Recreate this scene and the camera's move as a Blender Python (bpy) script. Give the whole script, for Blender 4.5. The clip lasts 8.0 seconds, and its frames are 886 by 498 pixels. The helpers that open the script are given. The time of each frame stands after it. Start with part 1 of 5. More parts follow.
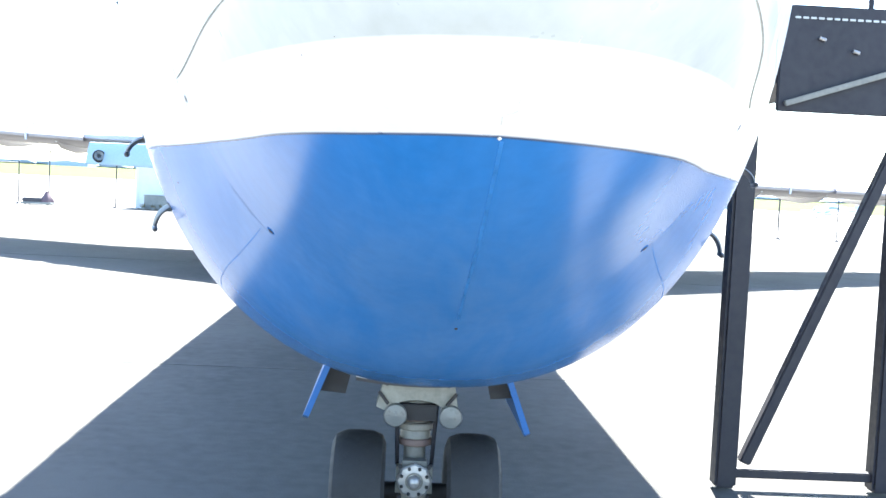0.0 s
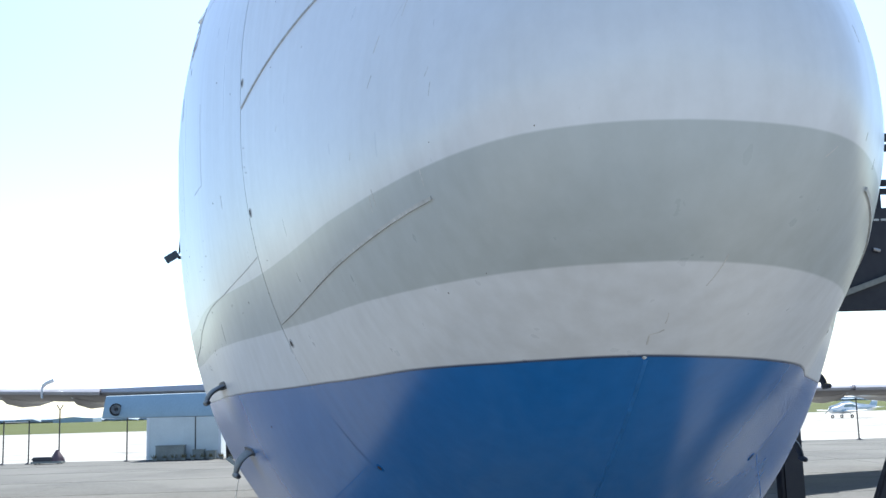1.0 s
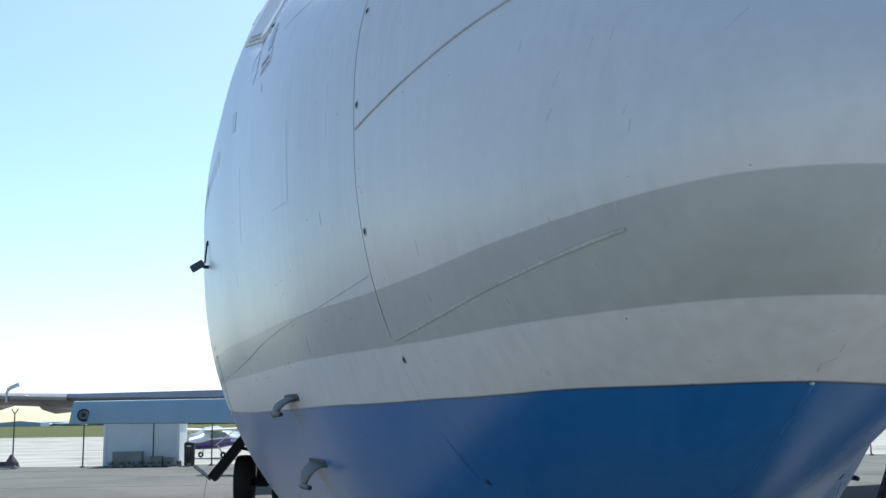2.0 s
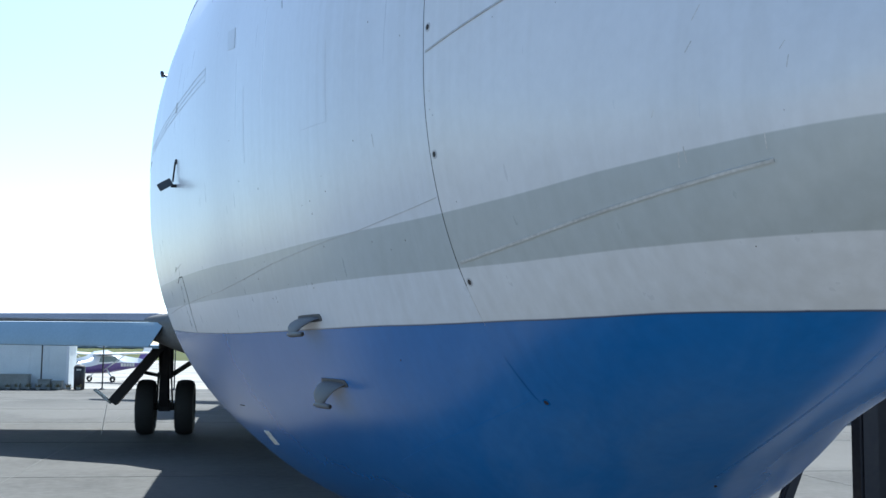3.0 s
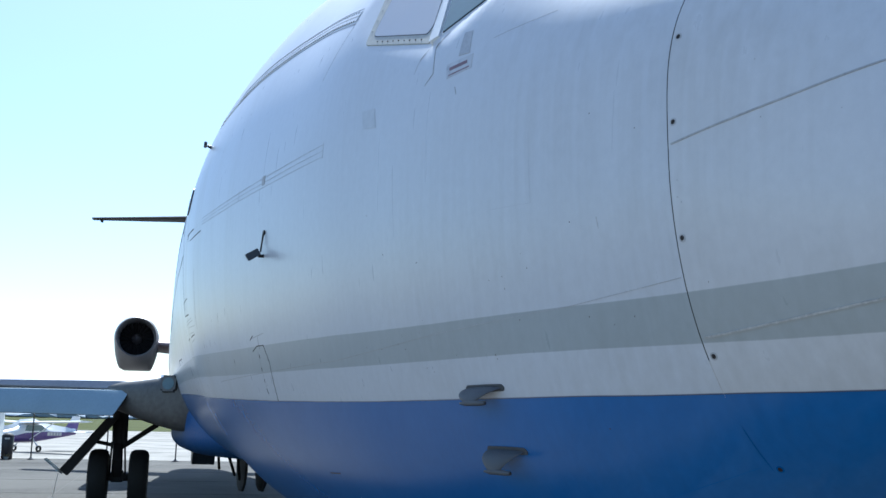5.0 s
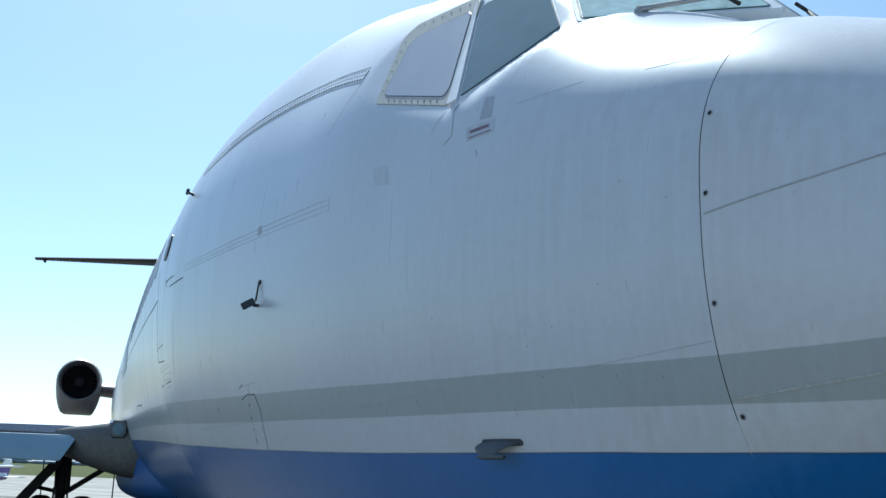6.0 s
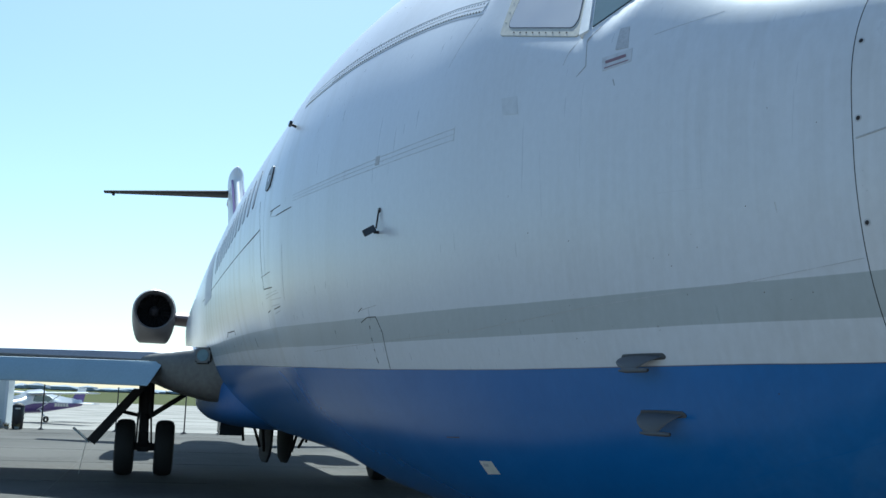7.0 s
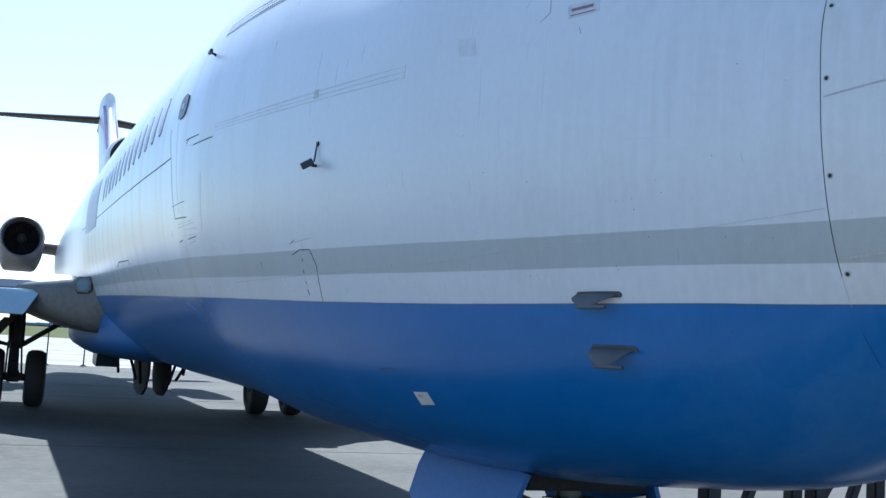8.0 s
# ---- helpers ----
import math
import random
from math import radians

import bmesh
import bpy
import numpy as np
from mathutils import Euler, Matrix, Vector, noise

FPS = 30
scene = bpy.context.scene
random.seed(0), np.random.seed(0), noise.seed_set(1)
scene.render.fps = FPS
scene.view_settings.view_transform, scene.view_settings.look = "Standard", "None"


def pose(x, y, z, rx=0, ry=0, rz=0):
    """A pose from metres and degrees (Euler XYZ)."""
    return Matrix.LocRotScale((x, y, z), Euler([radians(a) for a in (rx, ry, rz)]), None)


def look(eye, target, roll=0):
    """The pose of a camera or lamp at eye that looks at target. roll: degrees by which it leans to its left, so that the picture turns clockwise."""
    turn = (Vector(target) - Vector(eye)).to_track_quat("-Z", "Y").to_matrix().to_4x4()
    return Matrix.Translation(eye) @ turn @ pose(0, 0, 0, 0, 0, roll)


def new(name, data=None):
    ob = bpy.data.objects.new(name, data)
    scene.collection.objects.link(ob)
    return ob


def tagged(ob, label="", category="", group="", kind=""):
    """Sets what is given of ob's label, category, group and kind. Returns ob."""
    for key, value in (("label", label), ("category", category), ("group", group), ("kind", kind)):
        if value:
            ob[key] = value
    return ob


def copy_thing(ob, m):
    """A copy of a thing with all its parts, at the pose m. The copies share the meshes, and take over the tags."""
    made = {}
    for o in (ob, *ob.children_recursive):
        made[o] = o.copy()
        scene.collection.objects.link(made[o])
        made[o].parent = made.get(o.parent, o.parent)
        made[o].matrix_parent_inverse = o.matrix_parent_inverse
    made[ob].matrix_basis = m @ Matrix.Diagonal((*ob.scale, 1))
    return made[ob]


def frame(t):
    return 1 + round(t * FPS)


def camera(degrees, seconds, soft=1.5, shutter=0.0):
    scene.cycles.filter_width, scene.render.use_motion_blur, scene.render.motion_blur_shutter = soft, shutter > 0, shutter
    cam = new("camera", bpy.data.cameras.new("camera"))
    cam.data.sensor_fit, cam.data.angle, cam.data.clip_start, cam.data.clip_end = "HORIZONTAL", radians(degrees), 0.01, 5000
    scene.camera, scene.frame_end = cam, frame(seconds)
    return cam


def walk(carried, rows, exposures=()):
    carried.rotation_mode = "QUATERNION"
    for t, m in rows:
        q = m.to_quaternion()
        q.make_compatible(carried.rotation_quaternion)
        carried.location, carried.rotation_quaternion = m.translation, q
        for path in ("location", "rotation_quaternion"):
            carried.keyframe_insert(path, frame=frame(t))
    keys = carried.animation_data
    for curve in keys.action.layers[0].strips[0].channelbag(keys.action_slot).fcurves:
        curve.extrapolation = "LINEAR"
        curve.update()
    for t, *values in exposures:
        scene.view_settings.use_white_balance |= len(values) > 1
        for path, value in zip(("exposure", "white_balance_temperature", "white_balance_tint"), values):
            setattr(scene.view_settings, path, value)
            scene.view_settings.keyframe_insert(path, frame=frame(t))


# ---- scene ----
cam = camera(44.5, 8.0)
PATH = [
    (0, (-0.148, -1.813, 1.884), (-0.058, 0.182, 1.762), 2.8),
    (0.5, (-0.242, -1.856, 1.897), (-0.181, 0.143, 1.936), 2.7),
    (1, (-0.371, -1.867, 1.881), (-0.294, 0.109, 2.176), -1.6),
    (1.5, (-0.496, -1.873, 1.9), (-0.367, 0.08, 2.313), -0.5),
    (2, (-0.739, -1.927, 1.902), (-0.582, 0.043, 2.214), -0.7),
    (2.2, (-0.86, -1.952, 1.895), (-0.639, 0.018, 2.162), 0.9),
    (3.3, (-1.249, -1.897, 1.875), (-0.843, 0.052, 2.06), 0.4),
    (3.5, (-1.323, -1.895, 1.885), (-0.881, 0.046, 2.078), 0.8),
    (4, (-1.608, -1.91, 1.882), (-1.168, 0.031, 2.085), 2.3),
    (4.5, (-1.822, -1.941, 1.865), (-1.363, -0.014, 2.139), 3.0),
    (5, (-2.024, -1.928, 1.846), (-1.538, -0.015, 2.169), 1.4),
    (5.2, (-2.1, -1.931, 1.847), (-1.599, -0.023, 2.178), 2.4),
    (6.3, (-2.435, -2.008, 1.842), (-1.845, -0.147, 2.272), 2.0),
    (6.5, (-2.523, -2.044, 1.835), (-1.972, -0.155, 2.194), 2.5),
    (7, (-2.714, -2.082, 1.776), (-2.216, -0.165, 2.059), 2.2),
    (7.5, (-2.887, -2.05, 1.775), (-2.253, -0.171, 2.036), 3.8),
    (8, (-3.116, -2.076, 1.724), (-2.378, -0.226, 1.909), 3.5),
]
walk(cam, [(t, look(eye, target, roll)) for t, eye, target, roll in PATH],
     [(0, 3.36, 6100, 6), (0.3, 2.81, 6100, 6), (0.6, 2.16, 6050, 5), (1, 1.51, 5900, 5), (1.5, 1.04, 5700, 4), (2, 0.88, 5850, 1), (3.3, 1.31, 5600, 4), (4.5, 1.27, 5600, 5), (5, 1.01, 5500, 4), (6.3, 0.71, 5550, -3), (7, 0.73, 5550, -3), (8, 1.27, 5350, 4)])

# ---- light ----
SUN_DIR = Vector((0.112, 0.79, 1.0)).normalized()
world = bpy.data.worlds.new("sky")
scene.world = world
world.use_nodes = True
wn = world.node_tree.nodes
sky = wn.new("ShaderNodeTexSky")
sky.sky_type = "NISHITA"
sky.sun_disc = False
sky.sun_elevation = math.asin(SUN_DIR.z)
sky.sun_rotation = math.atan2(SUN_DIR.x, SUN_DIR.y)
sky.air_density = 1.0
sky.dust_density = 0.8
sky.ozone_density = 2.0
world.node_tree.links.new(sky.outputs[0], wn["Background"].inputs[0])
wn["Background"].inputs[1].default_value = 0.090
sun = new("sun", bpy.data.lights.new("sun", "SUN"))
sun.data.energy = 5.0
sun.data.angle = radians(0.53)
sun.data.color = (1.0, 0.95, 0.88)
sun.matrix_world = look(SUN_DIR * 50, (0, 0, 0))


# ---- materials ----
def material(name, colour, rough=0.5, metal=0.0, vary=0.12, scale=6.0, bump=0.0, bump_scale=80.0):
    """A painted, metal or mineral surface with variation at two scales."""
    m = bpy.data.materials.new(name)
    m.use_nodes = True
    n, ln = m.node_tree.nodes, m.node_tree.links.new
    b = n["Principled BSDF"]
    tc = n.new("ShaderNodeTexCoord")
    big, fine = n.new("ShaderNodeTexNoise"), n.new("ShaderNodeTexNoise")
    for t, s in ((big, scale * 0.25), (fine, scale * 4)):
        t.inputs["Scale"].default_value = s
        t.inputs["Detail"].default_value = 5
        ln(tc.outputs["Object"], t.inputs["Vector"])
    mix = n.new("ShaderNodeMath")
    mix.operation = "ADD"
    ln(big.outputs[0], mix.inputs[0])
    ln(fine.outputs[0], mix.inputs[1])
    ramp = n.new("ShaderNodeMapRange")
    ramp.inputs["From Min"].default_value, ramp.inputs["From Max"].default_value = 0.6, 1.4
    ramp.inputs["To Min"].default_value, ramp.inputs["To Max"].default_value = 1 - vary, 1 + vary
    ln(mix.outputs[0], ramp.inputs["Value"])
    sc = n.new("ShaderNodeVectorMath")
    sc.operation = "SCALE"
    sc.inputs[0].default_value = colour
    ln(ramp.outputs[0], sc.inputs["Scale"])
    ln(sc.outputs[0], b.inputs["Base Color"])
    rr = n.new("ShaderNodeMapRange")
    rr.inputs["From Min"].default_value, rr.inputs["From Max"].default_value = 0.3, 0.7
    rr.inputs["To Min"].default_value, rr.inputs["To Max"].default_value = max(0.02, rough * 0.85), min(1, rough * 1.15)
    ln(fine.outputs[0], rr.inputs["Value"])
    ln(rr.outputs[0], b.inputs["Roughness"])
    b.inputs["Metallic"].default_value = metal
    if bump:
        bt, bp = n.new("ShaderNodeTexNoise"), n.new("ShaderNodeBump")
        bt.inputs["Scale"].default_value = bump_scale
        bt.inputs["Detail"].default_value = 4
        ln(tc.outputs["Object"], bt.inputs["Vector"])
        bp.inputs["Strength"].default_value = bump
        bp.inputs["Distance"].default_value = 0.01
        ln(bt.outputs[0], bp.inputs["Height"])
        ln(bp.outputs[0], b.inputs["Normal"])
    return m


BLUE_LINE = [(-0.55, 1.956), (0.0, 1.955), (0.65, 1.948), (1.6, 1.942), (3.3, 1.948), (6.0, 2.005), (10.7, 2.13), (17.0, 2.27), (45.0, 2.6)]
GREY_LOW = [(-0.55, 2.080), (0.0, 2.077), (0.65, 2.078), (2.0, 2.086), (3.1, 2.097), (5.75, 2.148), (10.2, 2.28), (17.0, 2.42), (45.0, 2.8)]
GREY_TOP = [(-0.55, 2.244), (0.0, 2.226), (0.65, 2.211), (1.5, 2.211), (3.1, 2.240), (5.7, 2.300), (9.9, 2.44), (17.0, 2.60), (45.0, 3.0)]


def livery(name, white, grey):
    """Aged airliner paint: white above, a grey band, blue belly, with run marks and grime."""
    m = bpy.data.materials.new(name)
    m.use_nodes = True
    n, ln = m.node_tree.nodes, m.node_tree.links.new
    b = n["Principled BSDF"]
    tc = n.new("ShaderNodeTexCoord")
    sep = n.new("ShaderNodeSeparateXYZ")
    ln(tc.outputs["Object"], sep.inputs[0])
    # station axis squeezed so that the nose has fine resolution
    lin = n.new("ShaderNodeMath")
    lin.operation = "ADD"
    lin.inputs[1].default_value = 0.6
    ln(sep.outputs["Y"], lin.inputs[0])
    mx = n.new("ShaderNodeMath")
    mx.operation = "MAXIMUM"
    mx.inputs[1].default_value = 0.0
    ln(lin.outputs[0], mx.inputs[0])
    sq = n.new("ShaderNodeMath")
    sq.operation = "POWER"
    sq.inputs[1].default_value = 0.5
    ln(mx.outputs[0], sq.inputs[0])
    dv = n.new("ShaderNodeMath")
    dv.operation = "DIVIDE"
    dv.inputs[1].default_value = math.sqrt(45.6)
    ln(sq.outputs[0], dv.inputs[0])
    # the lines were sprayed a little lower to starboard
    star = n.new("ShaderNodeMath")
    star.operation = "MAXIMUM"
    star.inputs[1].default_value = 0.0
    ln(sep.outputs["X"], star.inputs[0])
    lean = n.new("ShaderNodeMath")
    lean.operation = "MULTIPLY_ADD"
    lean.inputs[1].default_value = 0.022
    ln(star.outputs[0], lean.inputs[0])
    ln(sep.outputs["Z"], lean.inputs[2])
    wob = n.new("ShaderNodeTexNoise")
    wob.inputs["Scale"].default_value = 3.0
    ln(tc.outputs["Object"], wob.inputs["Vector"])

    def edge(points, width=0.0015):
        c = n.new("ShaderNodeFloatCurve")
        cu = c.mapping.curves[0]
        pts = [(math.sqrt(max(0, y + 0.6)) / math.sqrt(45.6), (z - 1.5) / 2.0) for y, z in points]
        while len(cu.points) < len(pts):
            cu.points.new(0.5, 0.5)
        for p, (u, v) in zip(cu.points, pts):
            p.location = (u, v)
        c.mapping.update()
        ln(dv.outputs[0], c.inputs["Value"])
        zz = n.new("ShaderNodeMath")
        zz.operation = "MULTIPLY_ADD"
        zz.inputs[1].default_value, zz.inputs[2].default_value = 2.0, 1.5
        ln(c.outputs[0], zz.inputs[0])
        d = n.new("ShaderNodeMath")
        d.operation = "SUBTRACT"
        ln(lean.outputs[0], d.inputs[0])
        ln(zz.outputs[0], d.inputs[1])
        wb = n.new("ShaderNodeMath")
        wb.operation = "MULTIPLY_ADD"
        wb.inputs[1].default_value = 0.006
        ln(wob.outputs[0], wb.inputs[0])
        ln(d.outputs[0], wb.inputs[2])
        r = n.new("ShaderNodeMapRange")
        r.inputs["From Min"].default_value, r.inputs["From Max"].default_value = 0.003 - width, 0.003 + width
        ln(wb.outputs[0], r.inputs["Value"])
        return r.outputs[0]

    def mixc(f, a, c):
        x = n.new("ShaderNodeMix")
        x.data_type = "RGBA"
        ln(f, x.inputs["Factor"])
        for sock, v in ((x.inputs["A"], a), (x.inputs["B"], c)):
            if isinstance(v, tuple):
                sock.default_value = (*v, 1)
            else:
                ln(v, sock)
        return x.outputs["Result"]

    c = mixc(edge(GREY_TOP), grey, white)
    c = mixc(edge(GREY_LOW), white, c)
    c = mixc(edge([(y, z + 0.002) for y, z in BLUE_LINE]), (0.05, 0.07, 0.12), c)
    # worn blue: streaks that run round the hull
    sm = n.new("ShaderNodeMapping")
    sm.inputs["Scale"].default_value = (4.5, 1.4, 1.6)
    sm.inputs["Rotation"].default_value = (0.25, 0, 0)
    ln(tc.outputs["Object"], sm.inputs[0])
    st = n.new("ShaderNodeTexNoise")
    st.inputs["Scale"].default_value, st.inputs["Detail"].default_value, st.inputs["Roughness"].default_value = 1.5, 7, 0.62
    st.inputs["Distortion"].default_value = 0.6
    ln(sm.outputs[0], st.inputs["Vector"])
    sr = n.new("ShaderNodeMapRange")
    sr.inputs["From Min"].default_value, sr.inputs["From Max"].default_value = 0.33, 0.70
    ln(st.outputs[0], sr.inputs["Value"])
    worn = mixc(sr.outputs[0], (0.013, 0.122, 0.375), (0.020, 0.140, 0.412))
    # veiling glare put into the blue under the nose, broken into pale streaks
    veil = n.new("ShaderNodeMapRange")
    veil.inputs["From Min"].default_value, veil.inputs["From Max"].default_value = 0.25, 0.75
    veil.inputs["To Min"].default_value, veil.inputs["To Max"].default_value = 0.15, 0.80
    ln(st.outputs[0], veil.inputs["Value"])
    fore = n.new("ShaderNodeMapRange")
    fore.inputs["From Min"].default_value, fore.inputs["From Max"].default_value = 0.3, 1.9
    fore.inputs["To Min"].default_value, fore.inputs["To Max"].default_value = 1.0, 0.0
    ln(sep.outputs["Y"], fore.inputs["Value"])
    low = n.new("ShaderNodeMapRange")
    low.inputs["From Min"].default_value, low.inputs["From Max"].default_value = 1.50, 1.90
    low.inputs["To Min"].default_value, low.inputs["To Max"].default_value = 1.0, 0.25
    ln(sep.outputs["Z"], low.inputs["Value"])
    veil_amount = veil.outputs[0]
    for k in (fore, low):
        m2 = n.new("ShaderNodeMath")
        m2.operation = "MULTIPLY"
        ln(veil_amount, m2.inputs[0])
        ln(k.outputs[0], m2.inputs[1])
        veil_amount = m2.outputs[0]
    worn = mixc(veil_amount, worn, (0.105, 0.185, 0.315))
    above = edge([(y, z - 0.0015) for y, z in BLUE_LINE])
    c = mixc(above, worn, c)
    # grime: vertical runs and soft patches
    mp = n.new("ShaderNodeMapping")
    mp.inputs["Scale"].default_value = (17, 17, 0.7)
    ln(tc.outputs["Object"], mp.inputs[0])
    run, patch = n.new("ShaderNodeTexNoise"), n.new("ShaderNodeTexNoise")
    run.inputs["Scale"].default_value, run.inputs["Detail"].default_value = 1.6, 5
    patch.inputs["Scale"].default_value, patch.inputs["Detail"].default_value = 1.1, 1.0
    ln(mp.outputs[0], run.inputs["Vector"])
    ln(tc.outputs["Object"], patch.inputs["Vector"])
    pr = n.new("ShaderNodeMath")
    pr.operation = "MULTIPLY"
    ln(run.outputs[0], pr.inputs[0])
    ln(patch.outputs[0], pr.inputs[1])
    gr = n.new("ShaderNodeMapRange")
    gr.inputs["From Min"].default_value, gr.inputs["From Max"].default_value = 0.17, 0.42
    gr.inputs["To Min"].default_value, gr.inputs["To Max"].default_value = 0.0, 0.26
    ln(pr.outputs[0], gr.inputs["Value"])
    dirt = n.new("ShaderNodeMix")
    dirt.data_type, dirt.blend_type = "RGBA", "MULTIPLY"
    # the nose has caught most of it
    near = n.new("ShaderNodeMapRange")
    near.inputs["From Min"].default_value, near.inputs["From Max"].default_value = 0.5, 3.2
    near.inputs["To Min"].default_value, near.inputs["To Max"].default_value = 0.85, 0.25
    ln(sep.outputs["Y"], near.inputs["Value"])
    grn = n.new("ShaderNodeMath")
    grn.operation = "MULTIPLY"
    ln(gr.outputs[0], grn.inputs[0])
    ln(near.outputs[0], grn.inputs[1])
    ln(grn.outputs[0], dirt.inputs["Factor"])
    ln(c, dirt.inputs["A"])
    dirt.inputs["B"].default_value = (0.56, 0.53, 0.46, 1)
    # brown oily runs low on the cabin side
    oil = n.new("ShaderNodeTexNoise")
    om = n.new("ShaderNodeMapping")
    om.inputs["Scale"].default_value = (0.6, 2.6, 0.35)
    ln(tc.outputs["Object"], om.inputs[0])
    ln(om.outputs[0], oil.inputs["Vector"])
    oil.inputs["Scale"].default_value, oil.inputs["Detail"].default_value = 1.0, 5
    orr = n.new("ShaderNodeMapRange")
    orr.inputs["From Min"].default_value, orr.inputs["From Max"].default_value = 0.48, 0.72
    orr.inputs["To Max"].default_value = 0.5
    ln(oil.outputs[0], orr.inputs["Value"])
    oy = n.new("ShaderNodeMapRange")
    oy.inputs["From Min"].default_value, oy.inputs["From Max"].default_value = 3.5, 7.5
    ln(sep.outputs["Y"], oy.inputs["Value"])
    om2 = n.new("ShaderNodeMath")
    om2.operation = "MULTIPLY"
    ln(orr.outputs[0], om2.inputs[0])
    ln(oy.outputs[0], om2.inputs[1])
    oily = n.new("ShaderNodeMix")
    oily.data_type, oily.blend_type = "RGBA", "MULTIPLY"
    ln(om2.outputs[0], oily.inputs["Factor"])
    ln(dirt.outputs["Result"], oily.inputs["A"])
    oily.inputs["B"].default_value = (0.60, 0.56, 0.46, 1)
    # chalky mottling of the old paint
    mot = n.new("ShaderNodeTexNoise")
    mot.inputs["Scale"].default_value, mot.inputs["Detail"].default_value, mot.inputs["Roughness"].default_value = 26, 6, 0.65
    ln(tc.outputs["Object"], mot.inputs["Vector"])
    mr = n.new("ShaderNodeMapRange")
    mr.inputs["From Min"].default_value, mr.inputs["From Max"].default_value = 0.15, 0.85
    mr.inputs["To Min"].default_value, mr.inputs["To Max"].default_value = 0.945, 1.055
    ln(mot.outputs[0], mr.inputs["Value"])
    ms = n.new("ShaderNodeVectorMath")
    ms.operation = "SCALE"
    ln(oily.outputs["Result"], ms.inputs[0])
    ln(mr.outputs[0], ms.inputs["Scale"])
    ln(ms.outputs[0], b.inputs["Base Color"])
    b.inputs["Specular IOR Level"].default_value = 0.50
    rg = n.new("ShaderNodeMapRange")
    rg.inputs["From Min"].default_value, rg.inputs["From Max"].default_value = 0.0, 1.0
    rg.inputs["To Min"].default_value, rg.inputs["To Max"].default_value = 0.25, 0.33
    ln(run.outputs[0], rg.inputs["Value"])
    # the belly has kept more of its gloss
    gl = n.new("ShaderNodeMix")
    ln(above, gl.inputs["Factor"])
    gl.inputs["A"].default_value = 0.23
    ln(rg.outputs[0], gl.inputs["B"])
    ln(gl.outputs["Result"], b.inputs["Roughness"])
    return m


PAINT = livery("airliner paint", (0.60, 0.615, 0.65), (0.395, 0.425, 0.435))
RADOME_PAINT = livery("warmer radome paint", (0.613, 0.615, 0.630), (0.403, 0.425, 0.425))
M_BLUE = material("blue paint", (0.020, 0.105, 0.31), 0.55, vary=0.12)
M_LBLUE = material("pale blue grey paint", (0.30, 0.40, 0.47), 0.45, vary=0.1)
M_WHITE = material("white paint", (0.74, 0.75, 0.76), 0.35, vary=0.06)
M_ALU = material("bare aluminium", (0.50, 0.49, 0.50), 0.42, metal=0.6, vary=0.12)
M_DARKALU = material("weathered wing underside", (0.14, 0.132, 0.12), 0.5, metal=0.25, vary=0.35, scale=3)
M_GREYP = material("grey probe metal", (0.068, 0.073, 0.081), 0.6, vary=0.25, scale=30)
M_BLACK = material("black paint", (0.015, 0.014, 0.018), 0.4)
M_RUBBER = material("tyre rubber", (0.022, 0.021, 0.021), 0.75, vary=0.3, bump=0.2)
M_GEAR = material("grey gear paint", (0.19, 0.18, 0.155), 0.5, vary=0.3, scale=9)
M_DGEAR = material("oily dark gear metal", (0.022, 0.020, 0.021), 0.7, metal=0.0, vary=0.3)
M_STEEL = material("dark stair steel", (0.014, 0.012, 0.018), 0.6, vary=0.2)
M_LSTEEL = material("worn light steel", (0.40, 0.38, 0.36), 0.4, metal=0.5)
M_SLATE = material("dark slate paint", (0.03, 0.04, 0.055), 0.35)
M_GAP = material("dark panel gap sealant", (0.06, 0.055, 0.05), 0.8)
M_FAINT = material("faded panel line", (0.45, 0.45, 0.46), 0.6, vary=0.3, scale=16)
M_LINE = material("dark blue line", (0.011, 0.095, 0.29), 0.9)
M_CORNER = material("faint blue joint", (0.015, 0.122, 0.372), 0.9)
for mat in (M_LINE, M_CORNER):
    mat.node_tree.nodes["Principled BSDF"].inputs["Specular IOR Level"].default_value = 0.05
M_UNDER = material("dark grey tail metal", (0.010, 0.0095, 0.013), 0.9, vary=0.2)
M_STRIP = material("weathered strip", (0.49, 0.48, 0.465), 0.55, vary=0.30, scale=20)
M_KEEL = material("chalky blue line", (0.030, 0.140, 0.375), 0.32, vary=0.3, scale=20)
M_RUST = material("rusty screw", (0.022, 0.016, 0.015), 0.7)
M_GLASS = material("dark cockpit glass", (0.15, 0.215, 0.23), 0.08, vary=0.15, scale=2)
# the windscreen's pale teal is the reflected sky, put into the glass colour
M_SCREEN = material("dusty teal windscreen glass", (0.40, 0.54, 0.52), 0.15, vary=0.3, scale=5)
M_SHADE = material("white blind behind glass", (0.40, 0.42, 0.48), 0.4, vary=0.03, scale=2)
M_FRAME = material("window frame metal", (0.44, 0.43, 0.385), 0.5, metal=0.2, vary=0.2, scale=14)
M_LABEL = material("cream decal", (0.62, 0.60, 0.55), 0.5)
M_RED = material("faded red print", (0.20, 0.11, 0.13), 0.5)
M_INTAKE = material("dark intake", (0.014, 0.013, 0.014), 0.9)
M_PURPLE = material("purple fin paint", (0.10, 0.05, 0.20), 0.35)
M_GREEN = material("grass", (0.068, 0.076, 0.028), 0.9, vary=0.3, scale=0.3)
M_GREEN.node_tree.nodes["Principled BSDF"].inputs["Specular IOR Level"].default_value = 0.03
M_SHED = material("white shed cladding", (0.66, 0.69, 0.68), 0.6)
